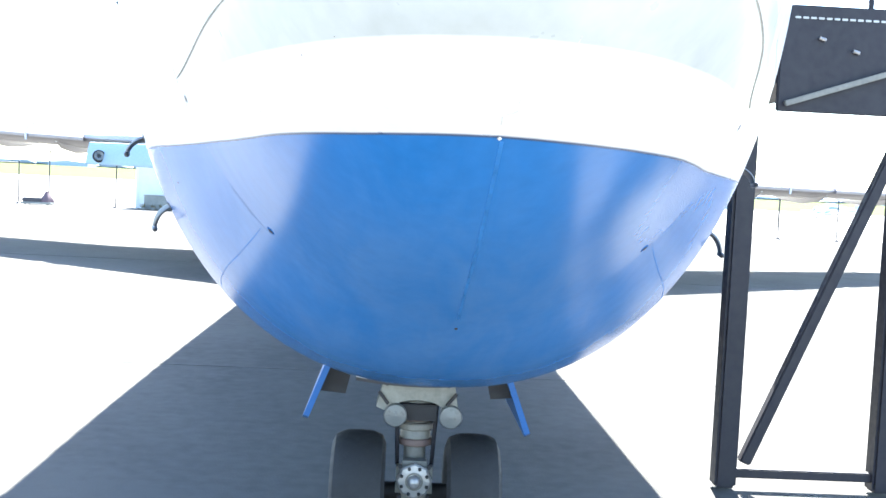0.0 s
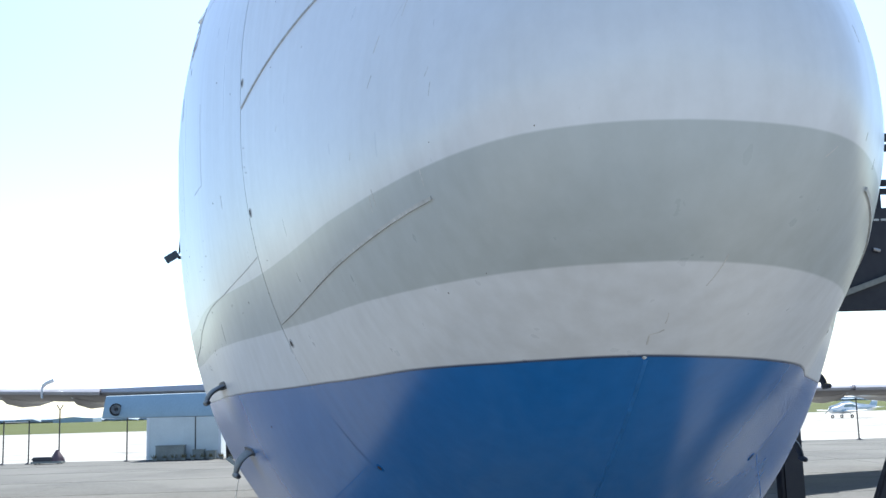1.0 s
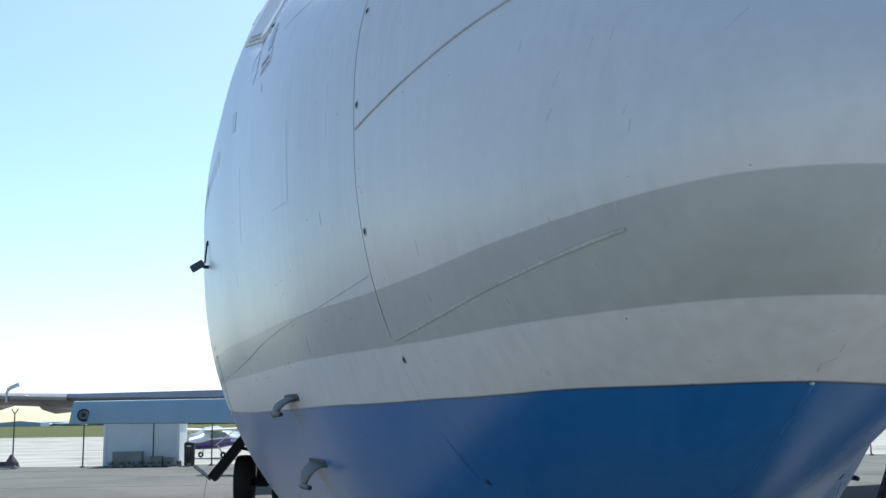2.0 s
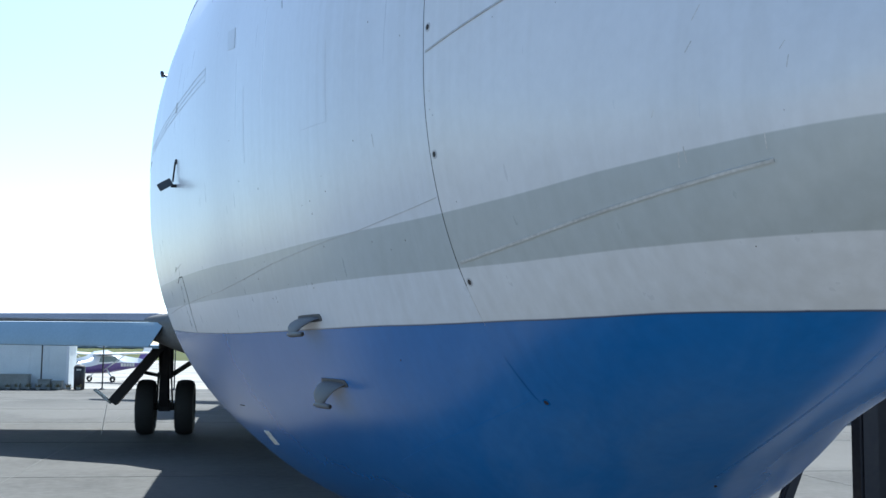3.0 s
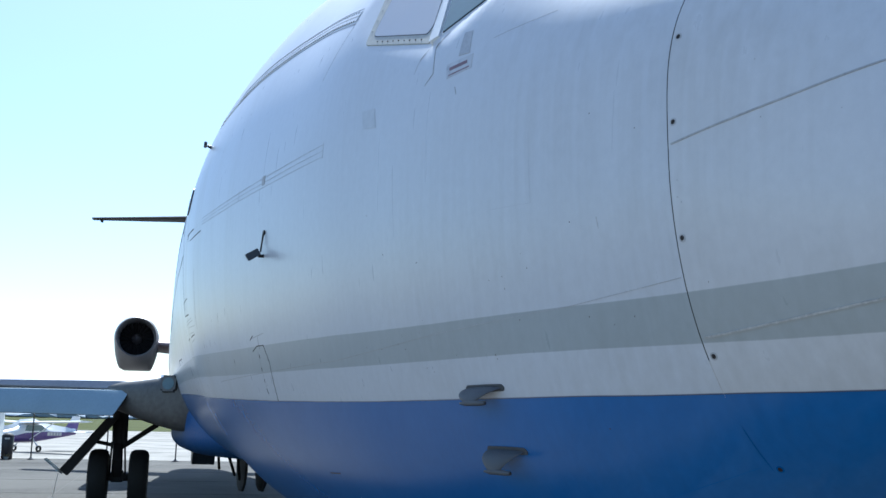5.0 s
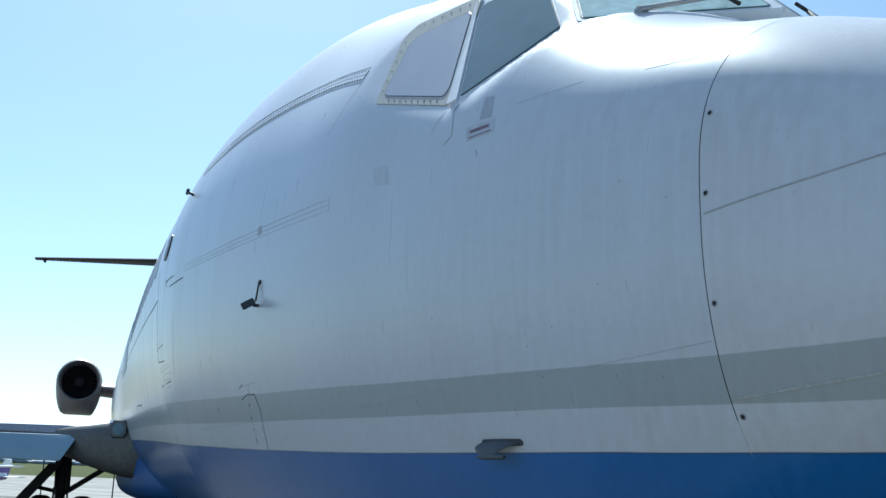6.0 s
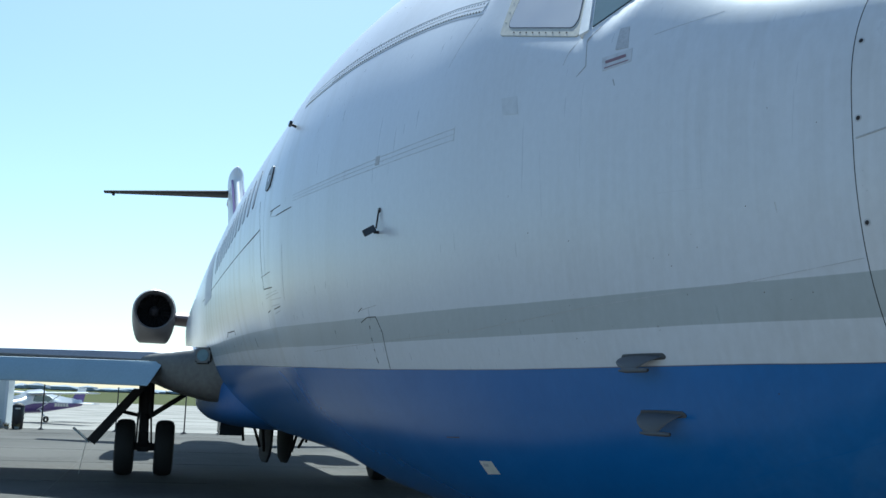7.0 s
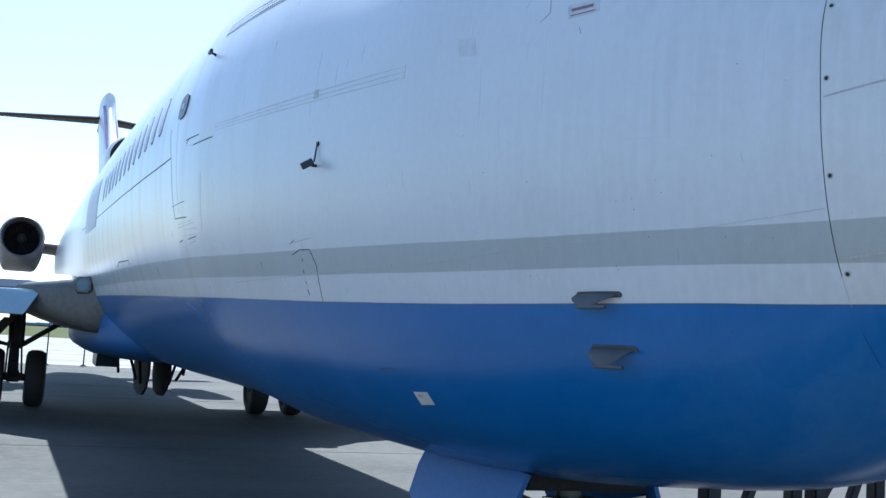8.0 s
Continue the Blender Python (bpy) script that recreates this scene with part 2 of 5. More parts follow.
M_CRATE = material("weathered grey crates", (0.26, 0.27, 0.25), 0.7, vary=0.3)


# ---- small build helpers ----
def part(name, bm, mat, parent=None, label="", smooth=True):
    """Links a bmesh as one mesh object, under a thing or a part if given."""
    me = bpy.data.meshes.new(name)
    bmesh.ops.recalc_face_normals(bm, faces=bm.faces)
    if smooth:
        for f in bm.faces:
            f.smooth = True
        for e in bm.edges:
            if len(e.link_faces) == 2 and e.calc_face_angle(0) > radians(38):
                e.smooth = False
    bm.to_mesh(me)
    bm.free()
    me.materials.append(mat)
    ob = new(name, me)
    if parent:
        ob.parent = parent
    if label:
        tagged(ob, label)
    return ob


def empty(name, at=(0, 0, 0)):
    e = new(name)
    e.location = at
    e.empty_display_size = 0.1
    return e


def box(bm, lo, hi, bevel=0.0, m=None):
    r = bmesh.ops.create_cube(bm, size=1.0)
    mid, size = (Vector(lo) + Vector(hi)) / 2, Vector(hi) - Vector(lo)
    bmesh.ops.transform(bm, matrix=Matrix.Translation(mid) @ Matrix.Diagonal((*size, 1)), verts=r["verts"])
    vs = r["verts"]
    if bevel:
        es = list({e for v in vs for e in v.link_edges})
        rr = bmesh.ops.bevel(bm, geom=es, offset=bevel, segments=2, affect="EDGES")
        vs = list({v for f in rr["faces"] for v in f.verts} | {v for v in vs if v.is_valid})
    if m is not None:
        bmesh.ops.transform(bm, matrix=m, verts=vs)
    return vs


def rod(bm, a, b, r0, r1=None, n=12):
    """A capped round bar from a to b."""
    a, b = Vector(a), Vector(b)
    d = b - a
    m = Matrix.Translation((a + b) / 2) @ d.to_track_quat("Z", "Y").to_matrix().to_4x4()
    return bmesh.ops.create_cone(bm, cap_ends=True, segments=n, radius1=r0, radius2=r0 if r1 is None else r1, depth=d.length, matrix=m)["verts"]


def beam(bm, a, b, w, h):
    """A square bar from a to b."""
    a, b = Vector(a), Vector(b)
    d = b - a
    m = Matrix.Translation((a + b) / 2) @ d.to_track_quat("Z", "Y").to_matrix().to_4x4()
    return box(bm, (-w / 2, -h / 2, -d.length / 2), (w / 2, h / 2, d.length / 2), min(w, h) * 0.12, m)


def lathe(bm, prof, axis_at, axis=(0, 1, 0), n=48, closed=False):
    """Turns (along, radius) pairs round an axis through axis_at."""
    q = Vector(axis).to_track_quat("Z", "Y").to_matrix().to_4x4()
    m = Matrix.Translation(axis_at) @ q
    rings = []
    for s, r in prof:
        rings.append([bm.verts.new(m @ Vector((r * math.cos(2 * math.pi * k / n), r * math.sin(2 * math.pi * k / n), s))) for k in range(n)])
    pairs = list(zip(rings, rings[1:])) + ([(rings[-1], rings[0])] if closed else [])
    for a, b in pairs:
        for k in range(n):
            bm.faces.new((a[k], a[(k + 1) % n], b[(k + 1) % n], b[k]))
    if not closed:
        for ring, r in ((rings[0], prof[0][1]), (rings[-1], prof[-1][1])):
            if r > 1e-4:
                bm.faces.new(ring)
    return rings


def loft(bm, sections, cap=True):
    rings = [[bm.verts.new(p) for p in s] for s in sections]
    for a, b in zip(rings, rings[1:]):
        for k in range(len(a)):
            bm.faces.new((a[k], a[(k + 1) % len(a)], b[(k + 1) % len(a)], b[k]))
    if cap:
        bm.faces.new(rings[0])
        bm.faces.new(rings[-1])
    return rings


# ---- fuselage shape ----
# station y: half width, height of the widest point, top, bottom, upper and lower fullness
NOSE_STATIONS = [
    (-0.550, 0.000, 2.350, 2.350, 2.350, 2.000, 2.000),
    (-0.500, 0.204, 2.319, 2.500, 2.186, 2.000, 2.000),
    (-0.300, 0.356, 2.312, 2.753, 2.020, 2.000, 2.000),
    (0.000, 0.499, 2.380, 3.004, 1.852, 2.000, 2.000),
    (0.650, 0.744, 2.562, 3.305, 1.576, 2.800, 1.960),
    (1.350, 0.986, 2.749, 3.592, 1.288, 2.560, 2.260),
    (1.740, 1.087, 2.841, 3.890, 1.211, 2.340, 2.320),
    (2.050, 1.161, 2.902, 4.160, 1.172, 2.150, 2.338),
    (2.450, 1.250, 2.967, 4.325, 1.125, 2.200, 2.395),
    (2.900, 1.356, 3.023, 4.470, 1.078, 2.150, 2.432),
]
CABIN_STATIONS = [
    (3.800, 1.526, 3.088, 4.780, 1.022, 1.980, 2.448),
    (5.000, 1.719, 3.148, 5.140, 1.011, 1.995, 2.404),
    (6.500, 1.898, 3.222, 5.270, 1.020, 2.007, 2.334),
    (8.000, 1.927, 3.360, 5.272, 1.073, 2.000, 2.250),
    (17.000, 1.935, 3.581, 5.521, 1.164, 2.200, 2.250),
    (29.000, 1.895, 3.744, 5.571, 1.457, 2.000, 2.250),
]
TAIL_STATIONS = [
    (33.000, 1.860, 3.740, 5.500, 1.680, 2.000, 2.150),
    (37.000, 1.620, 3.950, 5.350, 2.350, 2.000, 2.000),
    (41.000, 1.200, 4.250, 5.150, 3.150, 2.000, 2.000),
    (44.400, 0.800, 4.450, 5.050, 3.800, 2.000, 2.000),
    (45.000, 0.600, 4.480, 4.950, 3.950, 2.000, 2.000),
]
STATIONS = NOSE_STATIONS + CABIN_STATIONS + TAIL_STATIONS


def hermite(xs, ys, x):
    """Smooth cubic through (xs, ys)."""
    if x <= xs[0]:
        return ys[0]
    if x >= xs[-1]:
        return ys[-1]
    k = max(i for i in range(len(xs) - 1) if xs[i] <= x)

    def slope(i):
        if i == 0 or i == len(xs) - 1:
            j = min(i, len(xs) - 2)
            return (ys[j + 1] - ys[j]) / (xs[j + 1] - xs[j])
        h0, h1 = xs[i] - xs[i - 1], xs[i + 1] - xs[i]
        d0, d1 = (ys[i] - ys[i - 1]) / h0, (ys[i + 1] - ys[i]) / h1
        return (h1 * d0 + h0 * d1) / (h0 + h1)

    h = xs[k + 1] - xs[k]
    t = (x - xs[k]) / h
    return (ys[k] * (1 + 2 * t) * (1 - t) ** 2 + slope(k) * h * t * (1 - t) ** 2
            + ys[k + 1] * t * t * (3 - 2 * t) + slope(k + 1) * h * t * t * (t - 1))


# the blunt tip is smooth against the square root of the station
SX = [math.sqrt(s[0] + 0.55) for s in STATIONS]
SCOLS = list(zip(*STATIONS))


def sec(y):
    u = math.sqrt(max(0.0, y + 0.55))
    return [hermite(SX, SCOLS[k], u) for k in range(1, 7)]


# flat cuts for the cockpit windows, as unit normal and distance on the starboard side
SIDE_PANE = (Vector((0.8263, -0.3386, 0.4501)), 1.6988)
FRONT_SIDE_PANE = (Vector((0.7504, -0.4109, 0.5177)), 1.7242)
WINDSCREEN = (Vector((0.3111, -0.6198, 0.7204)), 1.8172)


def ease(x, lo, hi):
    t = min(1.0, max(0.0, (x - lo) / (hi - lo)))
    return t * t * (3 - 2 * t)


def side_x(y, z):
    """Half width of the skin at a station and height, flattened under the cockpit windows."""
    x = side_x_round(y, z)
    if not 1.2 < y < 3.6 or z < 3.0:
        return x
    if y > 1.99 + 0.58 * (z - 3.32):
        (n, d), weight = SIDE_PANE, ease(0.955 * (z - 3.563 - 0.31 * (y - 2.659)), -0.14, -0.03)
    else:
        (n, d), weight = FRONT_SIDE_PANE, ease((y - 1.957) * 0.677 + (z - 3.349) * 0.736, -0.16, 0.0)
    x += min(0.0, (d - 0.003 - n.y * y - n.z * z) / n.x - x) * weight
    n, d = WINDSCREEN
    x += min(0.0, (d - n.y * y - n.z * z) / n.x - x) * ease(y - 1.30 - 0.42 * x, -0.05, 0.0)
    return max(0.0, x)


def side_x_round(y, z):
    w, zw, zt, zb, nu, nl = sec(y)
    if z >= zw:
        u, e = (z - zw) / max(1e-6, zt - zw), nu
    else:
        u, e = (zw - z) / max(1e-6, zw - zb), nl
    return w * max(0.0, 1 - min(1, u) ** e) ** (1 / e)


def skin(y, z, side=-1, out=0.0):
    """A point of the skin at station y and height z, pushed out along the normal."""
    p = Vector((side * side_x(y, z), y, z))
    if out:
        p += skin_normal(y, z, side) * out
    return p


def skin_normal(y, z, side=-1):
    e = 0.01
    a = Vector((side * side_x(y + e, z), y + e, z)) - Vector((side * side_x(y - e, z), y - e, z))
    b = Vector((side * side_x(y, z + e), y, z + e)) - Vector((side * side_x(y, z - e), y, z - e))
    nrm = a.cross(b).normalized()
    return nrm if nrm.x * side > 0 else -nrm


def ring_point(y, a):
    """Angle 0 is the crown, growing towards the port side."""
    w, zw, zt, zb, nu, nl = sec(y)
    s, c = math.sin(a), math.cos(a)
    if c >= 0:
        e, h = nu, zt - zw
    else:
        e, h = nl, zw - zb
    x = w * math.copysign(abs(s) ** (2 / e), s)
    z = zw + h * math.copysign(abs(c) ** (2 / e), c)
    if 1.2 < y < 3.6 and z > 3.0 and abs(x) > side_x(y, z) + 1e-6:
        lo, hi = 0.0, 1.0
        for _ in range(18):
            k = (lo + hi) / 2
            lo, hi = (k, hi) if abs(x) * k <= side_x(y, zw + (z - zw) * k) else (lo, k)
        x, z = x * lo, zw + (z - zw) * lo
    return Vector((x, y, z))


def hull(bm, ys, n=160):
    rings = [[bm.verts.new(ring_point(y, 2 * math.pi * (k + 0.5) / n)) for k in range(n)] for y in ys]
    for a, b in zip(rings, rings[1:]):
        for k in range(n):
            bm.faces.new((a[k], a[(k + 1) % n], b[(k + 1) % n], b[k]))
    return rings


def ribbon(bm, pts, width, height):
    """A flat raised bar along points (place, normal)."""
    rings = []
    for i, (p, nrm) in enumerate(pts):
        d = (pts[min(i + 1, len(pts) - 1)][0] - pts[max(i - 1, 0)][0]).normalized()
        s = d.cross(nrm).normalized() * width / 2
        rings.append([p - s - nrm * 0.004, p - s * 0.8 + nrm * height, p + s * 0.8 + nrm * height, p + s - nrm * 0.004])
    loft(bm, rings)


def skin_line(y0, z0, y1, z1, width=0.008, height=0.002, side=-1, steps=16, bm=None):
    bm = bm or bmesh.new()
    pts = []
    for i in range(steps + 1):
        t = i / steps
        y, z = y0 + (y1 - y0) * t, z0 + (z1 - z0) * t
        pts.append((skin(y, z, side), skin_normal(y, z, side)))
    ribbon(bm, pts, width, height)
    return bm


def skin_curve(points, width=0.008, height=0.002, side=-1, steps=30):
    """A raised bar along a smooth line of (station, height) points, stations falling."""
    ys = [-p[0] for p in points]
    zs = [p[1] for p in points]
    pts = []
    for i in range(steps + 1):
        y = points[0][0] + (points[-1][0] - points[0][0]) * i / steps
        z = hermite(ys, zs, -y)
        pts.append((skin(y, z, side), skin_normal(y, z, side)))
    bm = bmesh.new()
    ribbon(bm, pts, width, height)
    return bm


SEAM = 0.65
jet = empty("jet_airliner")
tagged(jet, "white, grey and blue three-engined jet airliner parked on concrete", "airliner")

def seam_y(z):
    """The radome joint leans back towards the top and the bottom."""
    return hermite([1.0, 1.60, 1.757, 2.05, 2.40, 2.70, 2.86, 3.02, 3.13, 3.40], [0.70, 0.70, 0.690, 0.672, 0.659, 0.668, 0.679, 0.688, 0.694, 0.72], z)


def seam_ring(bm, n=160, dy=0.0, grow=0.0, low_dy=None):
    ring = []
    for k in range(n):
        a = 2 * math.pi * (k + 0.5) / n
        y = SEAM
        for _ in range(4):
            y = seam_y(ring_point(y, a).z)
        z = ring_point(y, a).z
        low = low_dy is not None and (z < 1.757 or 1.865 < z < 1.952)
        p = ring_point(y + (low_dy if low else dy), a)
        c = Vector((0, p.y, 2.45))
        ring.append(bm.verts.new(c + (p - c) * (1 + grow)))
    return ring


def near_seam(bm, y_end, t, n=160):
    """A ring part of the way from the joint to the plain section at y_end."""
    ring = []
    for k in range(n):
        a = 2 * math.pi * (k + 0.5) / n
        y = SEAM
        for _ in range(4):
            y = seam_y(ring_point(y, a).z)
        ring.append(bm.verts.new(ring_point(y + (y_end - y) * t, a)))
    return ring


def skirt(bm, a, b):
    for k in range(len(a)):
        bm.faces.new((a[k], a[(k + 1) % len(a)], b[(k + 1) % len(a)], b[k]))


GAP = 0.0015
bm = bmesh.new()
ys = [-0.55 + (SEAM - 0.16 + 0.55) * (i / 34) ** 2 for i in range(35)]
ys[0] = -0.5499
rings = hull(bm, ys)
bm.faces.new(rings[0])
chain = [rings[-1]] + [near_seam(bm, ys[-1], t) for t in (0.75, 0.5, 0.25)] + [seam_ring(bm, dy=-GAP, low_dy=GAP)]
for a, b in zip(chain, chain[1:]):
    skirt(bm, a, b)
part("radome", bm, RADOME_PAINT, jet, "rounded nose radome with white, grey and blue paint")

bm = bmesh.new()
rings = hull(bm, [0.95 + 0.04 * i for i in range(60)] + [3.35 + 0.08 * i for i in range(30)] + [5.75 + 0.12 * i for i in range(19)] + [8 + 0.7 * i for i in range(1, 53)] + [45.0])
chain = [seam_ring(bm, dy=GAP)] + [near_seam(bm, 0.95, t) for t in (0.2, 0.4, 0.6, 0.8)] + [rings[0]]
for a, b in zip(chain, chain[1:]):
    skirt(bm, a, b)
part("fuselage_skin", bm, PAINT, jet)
# white backing above 3.135 puts the washed-out look of the sunlit joint into colour
for bottom, top, side, mat in ((3.135, 9, 0, M_WHITE), (2.05, 3.135, -1, M_GAP), (2.05, 3.135, 1, M_GAP), (1.95, 2.05, -1, M_STRIP), (1.95, 2.05, 1, M_STRIP), (1.865, 1.95, -1, M_CORNER), (1.865, 1.95, 1, M_CORNER), (0, 1.865, 0, M_LINE)):
    bm = bmesh.new()
    deep = -0.012 if mat == M_GAP else -0.0006 if mat in (M_CORNER, M_STRIP) else -0.0015
    skirt(bm, seam_ring(bm, dy=-0.02, grow=deep), seam_ring(bm, dy=0.02, grow=deep))
    bmesh.ops.delete(bm, geom=[f for f in bm.faces if not bottom <= f.calc_center_median().z < top or f.calc_center_median().x * side < 0], context="FACES")
    part("seam_gap", bm, mat, jet)


def airfoil(le, chord, thick, tilt=0.0, n=14):
    """A wing section of points round, in the vertical plane, nose first."""
    pts = []
    for k in range(2 * n):
        a = math.pi * 2 * k / (2 * n)
        c = 0.5 * (1 - math.cos(a))
        t = 5 * thick * (0.2969 * math.sqrt(c) - 0.126 * c - 0.3516 * c * c + 0.2843 * c ** 3 - 0.1036 * c ** 4)
        z = (t if k <= n else -t * 0.75) * chord
        pts.append(Vector((le[0], le[1] + c * chord, le[2] + z - math.sin(tilt) * c * chord)))
    return pts

# ---- wings and tail ----
M_LAMP = material("dusty lamp glass", (0.16, 0.165, 0.16), 0.3)
# one wing metal twice: sunlight put into the top colour, shade into the lower
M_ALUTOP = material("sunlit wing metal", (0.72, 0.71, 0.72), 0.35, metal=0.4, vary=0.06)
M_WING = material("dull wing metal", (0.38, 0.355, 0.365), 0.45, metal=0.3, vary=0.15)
WING = [(1.0, 17.1, 8.2, 0.125, 2.16), (2.0, 17.75, 7.8, 0.12, 2.27), (2.75, 18.35, 7.3, 0.105, 2.375), (6.5, 21.1, 5.0, 0.085, 2.45),
        (11.0, 24.4, 3.7, 0.08, 2.61), (16.3, 28.1, 2.3, 0.08, 2.87)]


def wing(side):
    """The wing in two skins of one metal, sunlight put into the upper colour, and its thick weathered root."""
    rows = [airfoil((side * x, y, z), c, t, radians(1.5)) for x, y, c, t, z in WING[1:]]
    n = len(rows[0]) // 2
    for name, cut, drop, mat, label in (("upper_wing_skin", lambda r: r[1:n + 1], -0.015, M_ALUTOP, "bare metal upper wing skin coloured as sunlit"),
                                        ("lower_wing_skin", lambda r: r[n:] + r[:2], 0.015, M_WING, "bare metal lower wing skin in a shaded tone")):
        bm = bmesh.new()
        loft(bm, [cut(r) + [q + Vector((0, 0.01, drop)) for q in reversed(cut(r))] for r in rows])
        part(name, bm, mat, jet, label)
    bm = bmesh.new()
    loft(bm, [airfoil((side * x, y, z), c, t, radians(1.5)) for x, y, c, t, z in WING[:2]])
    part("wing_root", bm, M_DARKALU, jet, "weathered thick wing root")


before_wings = {}
for side in (-1, 1):
    before_wings[side] = set(bpy.data.objects)
    wing(side)
    # leading edge flap, hanging forward and down
    bm = bmesh.new()
    rows = []
    for k in range(9):
        t = k / 8
        p = Vector((side * (2.58 + 3.94 * t), 18.14 + 2.78 * t, 2.315 + 0.025 * t))
        e = 0.22 * (1 - t) ** 5
        rows.append([p + Vector((0, 0.10, 0.03)), p + Vector((0, -0.02, 0.02)), p + Vector((side * e * 0.2, -0.10, -0.08)), p + Vector((side * (0.02 + e * 0.85), -0.20, -0.36)),
                     p + Vector((side * (0.03 + e), -0.19, -0.42)), p + Vector((side * (0.03 + e), -0.12, -0.43)), p + Vector((side * (0.02 + e * 0.85), -0.06, -0.36)), p + Vector((0, 0.06, -0.03))])
    loft(bm, rows)
    flap = part("leading_edge_flap", bm, M_LBLUE, jet, "pale blue leading edge flap hanging open")
    q = Vector((side * 6.20, 20.45, 2.08))
    bm = bmesh.new()
    lathe(bm, [(-0.02, 0.105), (-0.03, 0.115), (-0.02, 0.125), (0.03, 0.125), (0.03, 0.105)], q, (-side * 0.45, -1, 0.25), 28)
    lamp = part("landing_light", bm, M_DGEAR, flap, "round dark landing light ring")
    bm = bmesh.new()
    lathe(bm, [(0.0, 0.0), (0.035, 0.05), (0.045, 0.095), (0.03, 0.1)], q, (-side * 0.45, -1, 0.25), 24)
    part("lens", bm, M_LAMP, lamp)
    # outer slats and their track fairings, drooped
    for x0, x1 in ((6.75, 9.6), (9.8, 12.8), (13.0, 15.9)):
        bm = bmesh.new()
        rows = []
        for x in (x0, x1):
            le = Vector((side * x, 21.1 + (x - 6.5) * 0.724, 2.45 + (x - 6.5) * 0.043))
            rows.append([le + Vector((0, 0.22, 0.09)), le + Vector((0, 0.0, 0.06)), le + Vector((0, -0.09, 0.0)), le + Vector((0, -0.07, -0.06)), le + Vector((0, 0.02, -0.07)), le + Vector((0, 0.12, -0.05))])
        loft(bm, rows)
        part("slat", bm, M_WING, jet)
    for x in (7.6, 9.7, 12.2):
        bm = bmesh.new()
        y, z = 21.1 + (x - 6.5) * 0.724, 2.45 + (x - 6.5) * 0.043
        rows = []
        for dy, r, dz in ((0.3, 0.03, -0.10), (0.8, 0.09, -0.17), (1.8, 0.12, -0.21), (3.0, 0.09, -0.20), (4.2, 0.02, -0.15)):
            rows.append([Vector((side * x + r * math.cos(c), y + dy, z + dz + r * 1.2 * math.sin(c))) for c in [2 * math.pi * k / 14 for k in range(14)]])
        loft(bm, rows)
        part("flap_track_fairing", bm, M_ALU, jet, "grey canoe fairing under the wing")
    # bent white arm on the leading edge
    bm = bmesh.new()
    y, z = 21.1 + 1.78 * 0.724, 2.45 + 1.78 * 0.043
    ends = [Vector((side * 8.28, y - 0.10, z - 0.14)), Vector((side * 8.28, y - 0.12, z + 0.08)), Vector((side * 8.22, y - 0.12, z + 0.17)), Vector((side * 8.02, y - 0.12, z + 0.25))]
    for a, b in zip(ends, ends[1:]):
        rod(bm, a, b, 0.026 if b.z < z + 0.2 else 0.04, 0.026 if b.z < z + 0.1 else 0.05, 10)
    part("wing_arm", bm, M_WHITE, jet, "bent white arm on the wing edge")
    # deep root fairing that blends the leading edge into the hull
    bm = bmesh.new()
    rows = []
    for x, y, zt, zb, deep in ((1.20, 17.12, 2.76, 1.60, 0.30), (1.62, 17.18, 2.70, 1.65, 0.32), (1.86, 17.26, 2.61, 1.70, 0.34), (2.12, 17.44, 2.555, 1.765, 0.36),
                               (2.42, 17.80, 2.515, 1.86, 0.36), (2.72, 18.22, 2.49, 1.98, 0.34), (3.10, 18.62, 2.44, 2.10, 0.30)):
        mid, h = (zt + zb) / 2, (zt - zb) / 2
        ring = [Vector((side * x, y + 5.0, zt)), Vector((side * x, y + 1.4, zt + 0.03))]
        for k in range(15):
            a = math.pi * k / 14
            ring.append(Vector((side * x, y + deep * (1 - math.sin(a) ** 0.62), mid + h * math.copysign(abs(math.cos(a)) ** 0.72, math.cos(a)))))
        rows.append(ring + [Vector((side * x, y + 1.4, zb - 0.02)), Vector((side * x, y + 5.0, zb))])
    loft(bm, rows)
    fairing = part("wing_root_fairing", bm, M_DARKALU, jet, "weathered grey wing root fairing")
    lamp_at, lamp_dir = Vector((side * 1.92, 17.275, 2.45)), Vector((side * 0.42, -1, 0.12)).normalized()
    turn = Matrix.Translation(lamp_at) @ lamp_dir.to_track_quat("Z", "Y").to_matrix().to_4x4()
    bm = bmesh.new()
    box(bm, (-0.145, -0.145, -0.08), (0.145, 0.145, 0.010), 0.035, turn)
    frame_plate = part("lamp_frame", bm, M_DGEAR, fairing, "dark landing light frame")
    bm = bmesh.new()
    box(bm, (-0.131, -0.131, -0.02), (0.131, 0.131, 0.014), 0.034, turn)
    part("lamp_cover", bm, M_DARKALU, frame_plate)
    bm = bmesh.new()
    lathe(bm, [(0.012, 0.104), (0.022, 0.104), (0.022, 0.090), (0.018, 0.0)], lamp_at, lamp_dir, 24)
    part("root_landing_light", bm, M_GLASS, frame_plate)
    bm = bmesh.new()
    loft(bm, [airfoil((0, 43.2, 10.2), 3.0, 0.08, radians(-5)), airfoil((side * 5.45, 46.9, 10.45), 1.2, 0.08, radians(-5))])
    tail = part("tailplane", bm, M_UNDER, jet, "thin dark swept tailplane")
    bm = bmesh.new()
    lathe(bm, [(0.0, 0.0), (0.1, 0.05), (0.5, 0.07), (0.9, 0.04), (1.0, 0.0)], (side * 5.05, 46.75, 10.36), (0, 1, 0.08), 12)
    part("balance_horn", bm, M_UNDER, tail)

